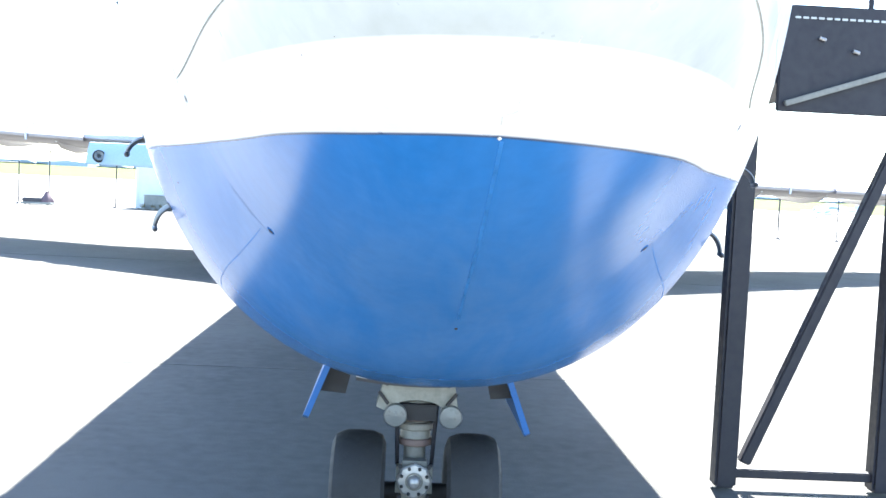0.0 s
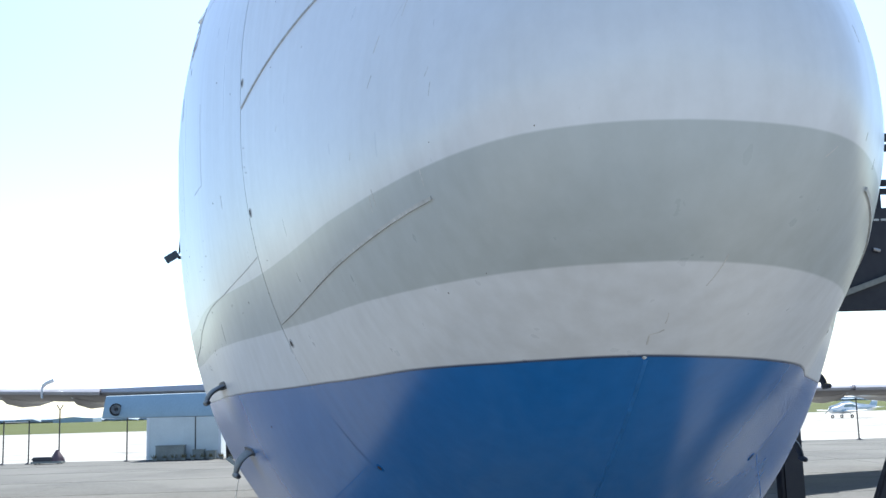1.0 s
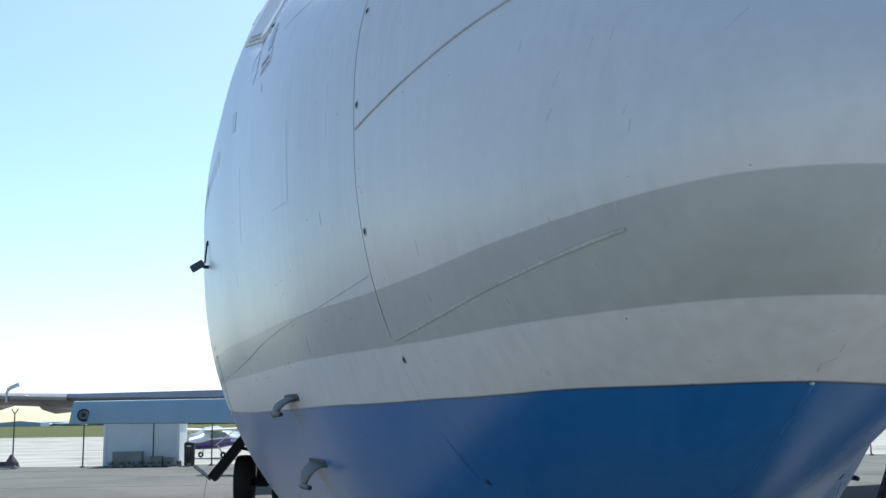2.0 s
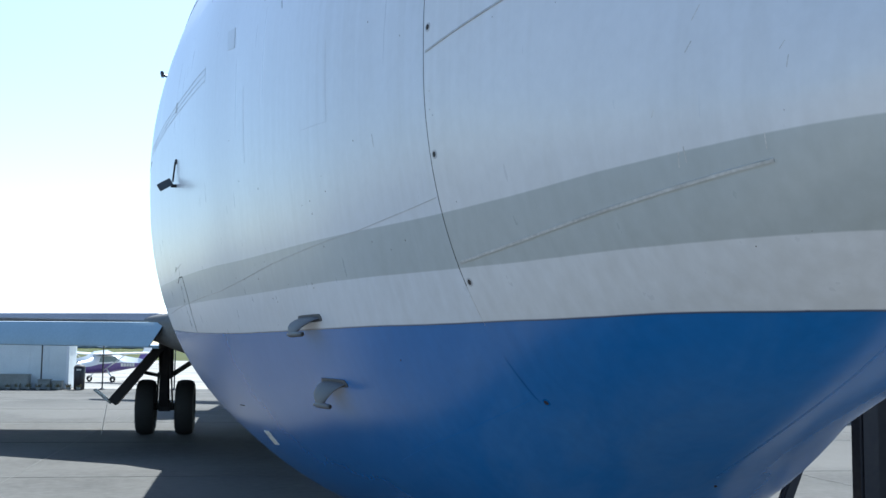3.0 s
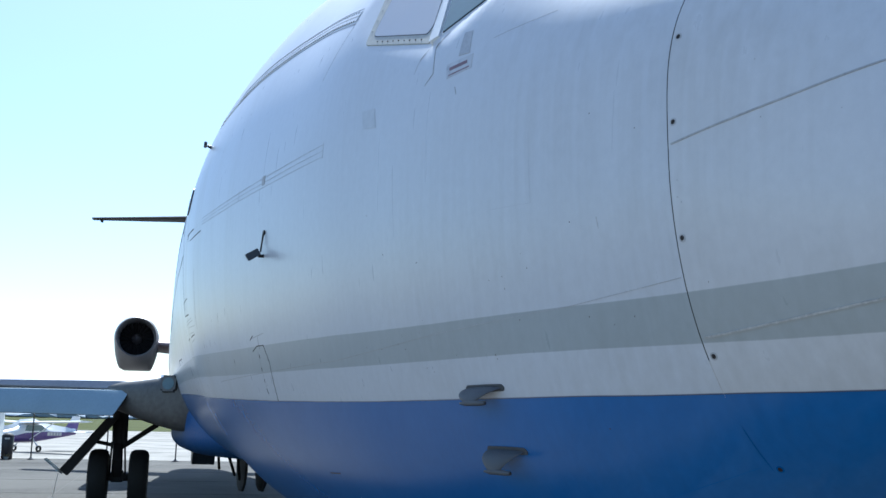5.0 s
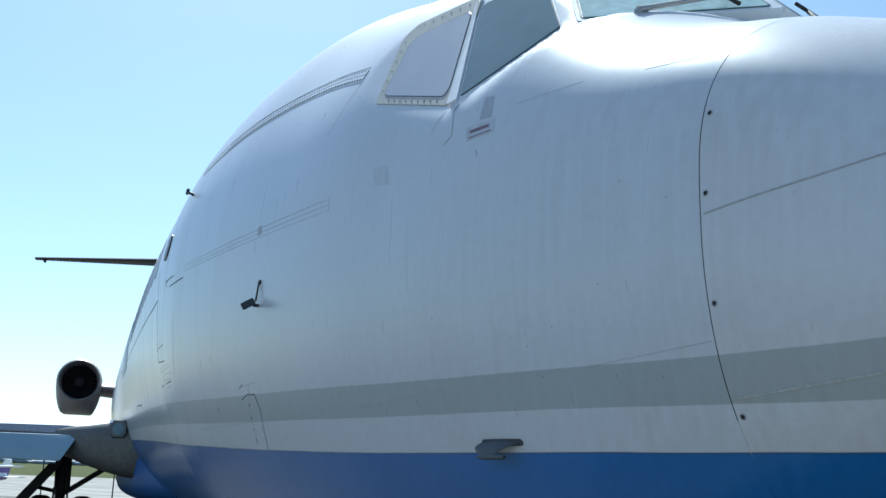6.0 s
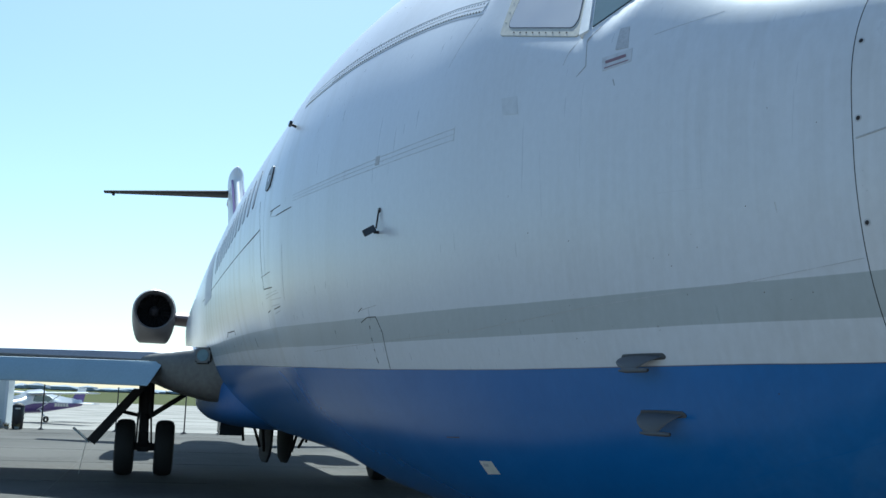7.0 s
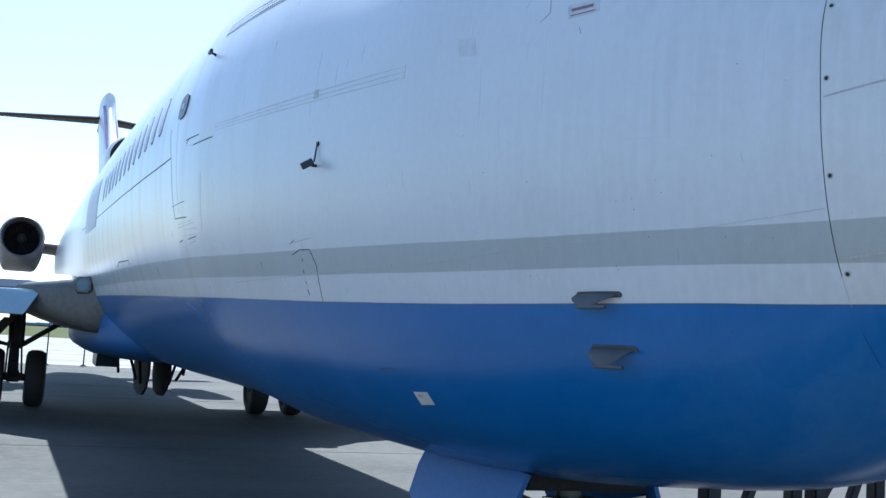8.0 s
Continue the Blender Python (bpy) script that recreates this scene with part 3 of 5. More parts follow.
# the starboard wing droops: its leg has settled
DROOP = Matrix.Translation((0.42, 0, -0.10)) @ Matrix.Translation((2, 0, 2.2)) @ Matrix.Rotation(radians(2.5), 4, "Y") @ Matrix.Translation((-2, 0, -2.2))
for ob in sorted(set(bpy.data.objects) - before_wings[1], key=lambda o: o.name):
    if ob.type == "MESH" and not ob.name.startswith(("tailplane", "balance_horn")):
        ob.data.transform(DROOP)

bm = bmesh.new()
rows = []
for z, y, c, t in ((4.7, 31.2, 9.6, 0.085), (6.2, 34.6, 8.2, 0.10), (8.5, 39.0, 6.2, 0.125), (10.7, 42.6, 4.8, 0.15)):
    rows.append([Vector((q.z - z, q.y, z)) for q in airfoil((0, y, z), c, t)])
last = rows[-1]
for s, k, z in ((0.97, 0.99, 10.95), (0.88, 0.97, 11.10), (0.68, 0.94, 11.19), (0.36, 0.90, 11.235)):
    rows.append([Vector((q.x * s, 42.6 + 2.4 + (q.y - 45.0) * k, z)) for q in last])
loft(bm, rows)
part("tail_fin", bm, M_WHITE, jet, "tall swept fin with a purple edge")


# ---- engines ----
M_NAC = material("dull nacelle metal", (0.27, 0.255, 0.255), 0.5, metal=0.4, vary=0.2)
M_PYLON = material("brownish pylon metal", (0.24, 0.19, 0.19), 0.5, metal=0.3)
M_CONE = material("grey spinner metal", (0.06, 0.055, 0.06), 0.6)
M_VANE = material("dark guide vane metal", (0.010, 0.009, 0.011), 0.8, vary=0.2)

def nacelle(at, r=0.66, length=4.6):
    bm = bmesh.new()
    x, y, z = at
    prof = [(2.2, r * 0.80), (0.9, r * 0.82), (0.25, r * 0.85), (0.07, r * 0.88), (0.0, r * 0.93), (0.05, r * 0.98), (0.3, r * 1.03), (1.2, r * 1.07),
            (3.0, r * 1.02), (length, r * 0.80), (length, r * 0.70), (length - 1.5, r * 0.7), (2.3, r * 0.7)]
    lathe(bm, prof, at, (0, 1, 0), 48, closed=True)
    for v in bm.verts:
        d = v.co - Vector(at)
        if d.z < 0 and 0.04 < d.y and math.hypot(d.x, d.z) > r * 0.9:
            v.co.z = max(v.co.z + d.z * 0.90 * min(1.0, d.y / 1.2), z - r * 1.42)
    e = part("engine_nacelle", bm, M_NAC, jet, "bare metal jet engine nacelle")
    bm = bmesh.new()
    lathe(bm, [(0.55, 0.0), (0.6, 0.06), (0.8, 0.14), (1.0, 0.17)], at, (0, 1, 0), 20)
    part("nose_cone", bm, M_CONE, e)
    for k in range(22):
        bm = bmesh.new()
        a = 2 * math.pi * k / 22
        d = Vector((math.cos(a), 0, math.sin(a)))
        s = Vector((-math.sin(a), 0, math.cos(a)))
        p = Vector(at) + Vector((0, 0.85, 0))
        q = [p + d * 0.16 - s * 0.02, p + d * 0.16 + s * 0.02 + Vector((0, .08, 0)), p + d * r * .82 + s * 0.05 + Vector((0, .08, 0)), p + d * r * .82 - s * 0.05]
        back = Vector((0, 0.03, 0)) + s * 0.006
        loft(bm, [q, [v + back for v in q]])
        part("guide_vane", bm, M_VANE, e, smooth=False)
    bm = bmesh.new()
    lathe(bm, [(1.25, 0.0), (1.26, r * 0.82)], at, (0, 1, 0), 32)
    part("fan_disc", bm, M_INTAKE, e)
    return e


for side in (-1, 1):
    nacelle((side * 2.86, 31.4, 4.24), 0.62)
    bm = bmesh.new()
    loft(bm, [airfoil((side * 1.2, 31.9, 4.02), 3.6, 0.14), airfoil((side * 2.32, 32.05, 4.08), 3.3, 0.13)])
    part("engine_pylon", bm, M_PYLON, jet)
bm = bmesh.new()
prof = [(0.04, 0.665), (0.0, 0.70), (0.05, 0.75), (0.4, 0.80), (1.6, 0.85), (3.4, 0.75), (5.5, 0.45)]
lathe(bm, prof, (0, 31.0, 6.82), (0, 1, -0.15), 40)
part("centre_intake", bm, M_WHITE, jet)
bm = bmesh.new()
lathe(bm, [(0.9, 0.0), (0.9, 0.5), (0.2, 0.62), (0.035, 0.668)], (0, 31.0, 6.82), (0, 1, -0.15), 32)
part("centre_intake_duct", bm, M_INTAKE, jet)


# ---- landing gear ----
def tyre(bm, at, r, w, n=40):
    h = w / 2
    prof = [(-h * .72, r * .55), (-h * .95, r * .66), (-h, r * .80), (-h * .86, r * .93), (-h * .5, r * .99), (0, r), (h * .5, r * .99),
            (h * .86, r * .93), (h, r * .80), (h * .95, r * .66), (h * .72, r * .55)]
    lathe(bm, prof, at, (1, 0, 0), n, closed=True)


def wheel(x, y, r, w, parent, rim_mat=None):
    bm = bmesh.new()
    tyre(bm, (x, y, r * 0.985), r, w)
    t = part("wheel", bm, M_RUBBER, parent)
    bm = bmesh.new()
    lathe(bm, [(-w * .36, r * .56), (-w * .28, r * .50), (-w * .2, r * .2), (-w * .4, r * .15), (w * .4, r * .15), (w * .2, r * .2), (w * .28, r * .5), (w * .36, r * .56)],
          (x, y, r * 0.985), (1, 0, 0), 28)
    part("rim", bm, rim_mat or M_GEAR, t)
    return t


M_CREAM = material("chipped cream gear paint", (0.25, 0.24, 0.205), 0.5, vary=0.35, scale=8)
M_COLLAR = material("brown greased collar", (0.15, 0.10, 0.085), 0.5, vary=0.25)


def nose_gear():
    bm = bmesh.new()
    lathe(bm, [(0.0, 0.055), (0.24, 0.055), (0.25, 0.075), (0.31, 0.075), (0.33, 0.062), (0.40, 0.062), (0.41, 0.085), (0.47, 0.085), (0.48, 0.075), (0.80, 0.075)], (0, 3.55, 0.33), (0, 0, 1), 28)
    leg = part("nose_gear_leg", bm, M_GEAR, jet, "greasy grey nose gear leg")
    bm = bmesh.new()
    lathe(bm, [(-0.30, 0.045), (0.30, 0.045)], (0, 3.55, 0.33), (1, 0, 0), 16)
    part("axle", bm, M_DGEAR, leg)
    bm = bmesh.new()
    box(bm, (-0.09, 3.38, 0.33), (0.09, 3.50, 0.52), 0.03)
    block = part("tow_block", bm, M_GEAR, leg)
    bm = bmesh.new()
    lathe(bm, [(0.014, 0.0), (0.012, 0.050), (0.008, 0.078), (0.0, 0.088), (-0.02, 0.088)], (0, 3.375, 0.43), (0, -1, 0), 8)
    boss = part("tow_boss", bm, M_LSTEEL, block, "worn eight-sided steel tow boss", smooth=False)
    bm = bmesh.new()
    lathe(bm, [(0.050, 0.0), (0.046, 0.020), (0.036, 0.030), (0.010, 0.034)], (0, 3.375, 0.43), (0, -1, 0), 20)
    part("boss_pin", bm, M_LSTEEL, boss)
    bm = bmesh.new()
    lathe(bm, [(0.010, 0.036), (0.016, 0.036), (0.016, 0.044), (0.010, 0.044)], (0, 3.375, 0.43), (0, -1, 0), 24, closed=True)
    part("boss_ring", bm, M_GEAR, boss)
    for k in range(8):
        a = math.pi * (k + 0.5) / 4
        bm = bmesh.new()
        rod(bm, (0.066 * math.cos(a), 3.372, 0.43 + 0.066 * math.sin(a)), (0.066 * math.cos(a), 3.358, 0.43 + 0.066 * math.sin(a)), 0.009, n=6)
        part("bolt_head", bm, M_DGEAR, boss)
    for z, r, mat in ((0.575, 0.088, M_COLLAR), (0.655, 0.092, M_GEAR), (0.70, 0.084, M_COLLAR)):
        bm = bmesh.new()
        lathe(bm, [(0.0, 0.05), (0.0, r - 0.006), (0.006, r), (0.030, r), (0.036, r - 0.006), (0.036, 0.05)], (0, 3.55, z), (0, 0, 1), 28, closed=True)
        part("leg_collar", bm, mat, leg)
    for x in (-0.07, 0.07):
        for z in (0.35, 0.50):
            bm = bmesh.new()
            rod(bm, (x, 3.37, z), (x, 3.39, z), 0.011, n=8)
            part("bolt_head", bm, M_DGEAR, block)
    # steering collar, taxi lamps on a bracket
    bm = bmesh.new()
    rim = [(-0.17, 0.90), (-0.14, 0.925), (0.15, 0.925), (0.18, 0.90), (0.20, 0.78), (0.165, 0.765)]
    rim += [(0.13 * math.cos(a), 0.765 + 0.055 * math.sin(a)) for a in [math.pi * k / 8 for k in range(9)]] + [(-0.165, 0.765), (-0.20, 0.78)]
    loft(bm, [[Vector((x, y, z)) for x, z in rim] for y in (3.42, 3.43, 3.55, 3.56)])
    bracket = part("lamp_bracket", bm, M_CREAM, leg, "chipped cream lamp bracket", smooth=False)
    for x in (-0.15, -0.05, 0.06, 0.15):
        bm = bmesh.new()
        rod(bm, (x, 3.412, 0.895), (x, 3.425, 0.895), 0.010, n=8)
        part("bolt_head", bm, M_DGEAR, bracket)
    for x in (-0.19, 0.19):
        bm = bmesh.new()
        rod(bm, (x, 3.40, 0.86), (x * 0.75, 3.40, 0.80), 0.008, n=6)
        part("lamp_cable", bm, M_BLACK, bracket)
    for x in (-0.105, 0.165):
        bm = bmesh.new()
        lathe(bm, [(-0.12, 0.03), (-0.09, 0.05), (0.0, 0.058), (0.010, 0.052), (0.018, 0.0)], (x, 3.40, 0.745), (0, -1, 0), 24)
        part("taxi_lamp", bm, M_LAMP, bracket, "pale round taxi lamp")
    bm = bmesh.new()
    beam(bm, (-0.10, 3.45, 0.755), (0.10, 3.45, 0.755), 0.05, 0.08)
    part("steering_link", bm, M_DGEAR, leg)
    for side in (-1, 1):
        bm = bmesh.new()
        rod(bm, (side * 0.085, 3.50, 0.48), (side * 0.10, 3.46, 0.84), 0.011, n=8)
        part("hydraulic_hose", bm, M_BLACK, leg)
    bm = bmesh.new()
    beam(bm, (0, 3.70, 0.53), (0, 3.58, 0.38), 0.08, 0.03)
    beam(bm, (0, 3.70, 0.55), (0, 3.60, 0.70), 0.08, 0.03)
    part("torque_link", bm, M_DGEAR, leg)
    for x in (-0.275, 0.285):
        wheel(x, 3.48, 0.325, 0.265, jet)


nose_gear()
for side in (-1, 1):
    bm = bmesh.new()
    rod(bm, (side * 2.82, 22.8, 0.55), (side * 2.85, 22.85, 1.3), 0.09, 0.09, 20)
    rod(bm, (side * 2.85, 22.85, 1.2), (side * 2.88, 22.9, 2.6), 0.14, 0.17, 20)
    leg = part("main_gear_leg", bm, M_DGEAR, jet, "dark oily main gear leg")
    bm = bmesh.new()
    rod(bm, (side * 2.45, 22.8, 0.60), (side * 3.20, 22.8, 0.60), 0.08)
    part("axle", bm, M_DGEAR, leg)
    bm = bmesh.new()
    rod(bm, (side * 2.72, 22.8, 1.28), (side * 1.75, 22.9, 1.95), 0.055)
    part("side_brace", bm, M_DGEAR, leg)
    bm = bmesh.new()
    beam(bm, (side * 2.84, 22.60, 0.62), (side * 2.84, 22.35, 0.95), 0.16, 0.05)
    beam(bm, (side * 2.84, 22.35, 0.95), (side * 2.86, 22.66, 1.3), 0.16, 0.05)
    part("torque_link", bm, M_DGEAR, leg)
    bm = bmesh.new()
    rod(bm, (side * 3.0, 22.8, 1.28), (side * 3.4, 22.8, 1.36), 0.04)
    part("door_link", bm, M_DGEAR, leg)
    bm = bmesh.new()
    rod(bm, (side * 2.74, 22.75, 1.25), (side * 2.76, 22.8, 2.3), 0.07, 0.07, 14)
    part("retraction_jack", bm, M_DGEAR, leg)
    for dx, dy in ((-0.17, -0.05), (0.16, -0.1), (0.1, -0.16)):
        bm = bmesh.new()
        rod(bm, (side * (2.84 + dx), 22.8 + dy, 0.62), (side * (2.86 + dx * 0.8), 22.82 + dy, 1.35), 0.022, n=8)
        part("brake_hose", bm, M_BLACK, leg)
    bm = bmesh.new()
    box(bm, (side * 2.84 - 0.17, 22.62, 0.50), (side * 2.84 + 0.17, 22.98, 0.74), 0.05)
    part("axle_block", bm, M_DGEAR, leg)
    for x in (2.40, 3.23):
        wheel(side * x, 22.8, 0.60, 0.41, jet, M_DGEAR)
    bm = bmesh.new()
    loft(bm, [[Vector((side * x, y, z)) for y in (22.4, 22.95) for x, z in (((2.88, 1.85), (3.12, 1.85)) if y < 22.5 else ((3.12, 1.85), (2.88, 1.85)))], [Vector((side * x, y, z)) for y in (22.4, 22.95) for x, z in (((3.84, 0.64), (4.00, 0.76)) if y < 22.5 else ((4.00, 0.76), (3.84, 0.64)))]])
    door = part("main_gear_door", bm, M_DGEAR, jet, "dark folded main gear door")
    bm = bmesh.new()
    loft(bm, [[Vector((side * 3.95, 22.4, 0.67)), Vector((side * 3.98, 22.4, 0.71)), Vector((side * 3.98, 22.95, 0.71)), Vector((side * 3.95, 22.95, 0.67))], [Vector((side * 4.30, 22.4, 0.95)), Vector((side * 4.31, 22.4, 0.98)), Vector((side * 4.31, 22.95, 0.98)), Vector((side * 4.30, 22.95, 0.95))]])
    part("lower_leaf", bm, M_LBLUE, door, "pale blue lower leaf")
    bm = bmesh.new()
    rod(bm, (side * 4.02, 22.5, 0.68), (side * 4.12, 22.5, 0.02), 0.006, n=6)
    part("bonding_wire", bm, M_LSTEEL, door)
    # belly doors that hang by the keel
    bm = bmesh.new()
    prof = [(21.3, 1.25), (24.0, 1.25), (24.0, 0.75), (23.7, 0.42), (23.0, 0.33), (22.2, 0.36), (21.6, 0.55), (21.3, 0.85)]
    loft(bm, [[Vector((side * (0.34 + dx), y, z)) for y, z in prof] for dx in (-0.15, -0.10)])
    part("belly_door", bm, M_INTAKE, jet, "large dark belly gear door hanging open")
    for a, b in (((0.62, 21.4, 1.22), (0.42, 21.8, 0.72)), ((0.40, 21.6, 1.22), (0.30, 22.0, 0.62)), ((0.75, 22.6, 1.22), (0.70, 22.7, 0.80))):
        bm = bmesh.new()
        rod(bm, (side * a[0], a[1], a[2]), (side * b[0], b[1], b[2]), 0.032, n=8)
        part("door_rod", bm, M_INTAKE, jet)
    bm = bmesh.new()
    prof = [(20.3, 1.30), (21.4, 1.30), (21.4, 1.02), (20.5, 0.98)]
    loft(bm, [[Vector((side * dx, y, z)) for y, z in prof] for dx in (0.92, 0.95, 1.34, 1.36)])
    part("fairing_flap", bm, M_SLATE, jet)
    # nose gear doors
    bm = bmesh.new()
    prof = [(3.26, 0.03), (4.75, 0.03), (4.78, -0.10), (4.74, -0.29), (4.62, -0.355), (3.40, -0.355), (3.29, -0.32)]
    loft(bm, [[Vector((dx, y, z)) for y, z in prof] for dx in (-0.014, 0.014)])
    bmesh.ops.transform(bm, matrix=pose(side * 0.415, 0, 1.05 if side < 0 else 1.00, 0, side * -21, 0), verts=bm.verts)
    door = part("nose_gear_door", bm, M_BLUE, jet, "blue nose gear door hanging open")
    bm = bmesh.new()
    loft(bm, [[Vector((side * x, y, z)) for x, z in ((0.44, 0.98), (0.33, 0.94), (0.35, 0.85), (0.47, 0.86))] for y in (3.36, 3.38)])
    part("door_stay", bm, M_DGEAR, door, smooth=False)

# wheel well of the nose gear
bm = bmesh.new()
box(bm, (-0.40, 3.30, 0.985), (0.40, 4.75, 1.10), 0.02)
part("wheel_well", bm, M_INTAKE, jet)
# front lip of the well: pale strip for its highlight, black strip for the gap
for name, drop, high, mat in (("well_lip", 0.0, 0.012, M_LSTEEL), ("well_seal", 0.012, 0.016, M_BLACK)):
    bm = bmesh.new()
    arc = [(-0.30 + 0.65 * k / 14, 0.938 + 0.25 * (-0.30 + 0.65 * k / 14) ** 2) for k in range(15)]
    loft(bm, [[Vector((x, y, z - drop - dz)) for y, dz in ((3.275, 0), (3.295, 0), (3.295, high), (3.275, high))] for x, z in arc])
    part(name, bm, mat, jet)

# belly fairing between the wings
bm = bmesh.new()
rows = []
for y, hw, zb in ((14.6, 0.8, 1.32), (15.8, 1.30, 1.25), (17.2, 1.60, 1.20), (19.0, 1.76, 1.16), (21.0, 1.80, 1.14), (24.0, 1.75, 1.18), (26.5, 1.2, 1.35)):
    rows.append([Vector((hw * math.copysign(abs(math.cos(a)) ** 0.6, math.cos(a)), y, 1.75 + (1.75 - zb) * math.copysign(abs(math.sin(a)) ** 0.6, math.sin(a)))) for a in [2 * math.pi * k / 40 for k in range(40)]])
loft(bm, rows)
part("belly_fairing", bm, M_BLUE, jet, "blue belly fairing between the wings")

# ---- nose details ----
def sheet(place, corners, out, n=10, depth=0.012, inset=0.0, round_off=0.0):
    """A curved four-cornered plate; place(u, v, out) gives the skin."""
    bm = bmesh.new()
    c = [Vector(q) for q in corners]
    mid = sum(c, Vector((0, 0))) / 4
    c = [q + (mid - q).normalized() * inset for q in c]

    def at(u, v):
        if round_off:
            a, b = 2 * u - 1, 2 * v - 1
            a2, b2 = a * math.sqrt(1 - round_off * b * b / 2), b * math.sqrt(1 - round_off * a * a / 2)
            u, v = (a2 + 1) / 2, (b2 + 1) / 2
        return (c[0] * (1 - u) + c[1] * u) * (1 - v) + (c[3] * (1 - u) + c[2] * u) * v

    g = [[at(i / n, j / n) for j in range(n + 1)] for i in range(n + 1)]
    up = [[bm.verts.new(place(q.x, q.y, out)) for q in row] for row in g]
    lo = [[bm.verts.new(place(q.x, q.y, out - depth)) for q in row] for row in g]
    for i in range(n):
        for j in range(n):
            bm.faces.new((up[i][j], up[i + 1][j], up[i + 1][j + 1], up[i][j + 1]))
    rim = [(i, 0) for i in range(n)] + [(n, j) for j in range(n)] + [(n - i, n) for i in range(n)] + [(0, n - j) for j in range(n)]
    for a, b in zip(rim, rim[1:] + rim[:1]):
        bm.faces.new((up[a[0]][a[1]], up[b[0]][b[1]], lo[b[0]][b[1]], lo[a[0]][a[1]]))
    return bm


def on_side(side):
    return lambda y, z, out: skin(y, z, side, out)


def plate(corners, normal, side, out, depth, radius=0.02):
    """A flat pane or frame with rounded corners, standing out from its plane."""
    c = [Vector((-side * p[0], p[1], p[2])) for p in corners]
    nrm = Vector((normal.x * side, normal.y, normal.z))
    ring = []
    for i, p in enumerate(c):
        a, b = c[i - 1] - p, c[(i + 1) % len(c)] - p
        r = min(radius, 0.45 * a.length, 0.45 * b.length)
        a, b = p + a.normalized() * r, p + b.normalized() * r
        ring += [a * (1 - t) ** 2 + p * 2 * t * (1 - t) + b * t * t for t in (0, 0.25, 0.5, 0.75, 1)]
    mid = sum(ring, Vector()) / len(ring)
    soft = [p + (mid - p).normalized() * 0.002 + nrm * out for p in ring]
    bm = bmesh.new()
    loft(bm, [[p + nrm * (out - depth) for p in ring], [p + nrm * (out - 0.0015) for p in ring], soft])
    return bm


def grown(corners, by):
    mid = sum((Vector(p) for p in corners), Vector()) / len(corners)
    return [Vector(p) + (Vector(p) - mid).normalized() * by for p in corners]


# corners on the port side
SIDE_GLASS = [(-1.204, 2.659, 3.563), (-1.064, 2.733, 3.877), (-1.022, 2.669, 3.905), (-0.889, 2.352, 3.911), (-1.052, 2.125, 3.441), (-1.076, 2.132, 3.402)]
SIDE_FRAME = [(-1.235, 2.691, 3.530), (-1.076, 2.845, 3.939), (-1.018, 2.783, 3.999), (-0.854, 2.387, 4.001), (-0.857, 2.332, 3.955), (-1.081, 2.059, 3.338)]
FRONT_GLASS = [(-1.058, 1.957, 3.349), (-0.866, 2.303, 3.903), (-0.839, 2.291, 3.933), (-0.680, 2.024, 3.951), (-0.746, 1.693, 3.592)]
POST_EDGE = [(-1.102, 1.997, 3.317), (-1.071, 1.962, 3.334), (-0.864, 2.340, 3.935), (-0.838, 2.355, 3.992), (-0.852, 2.385, 3.995)]


def screen(x, y):
    n, d = WINDSCREEN
    return (x, y, (d + n.x * x - n.y * y) / n.z)


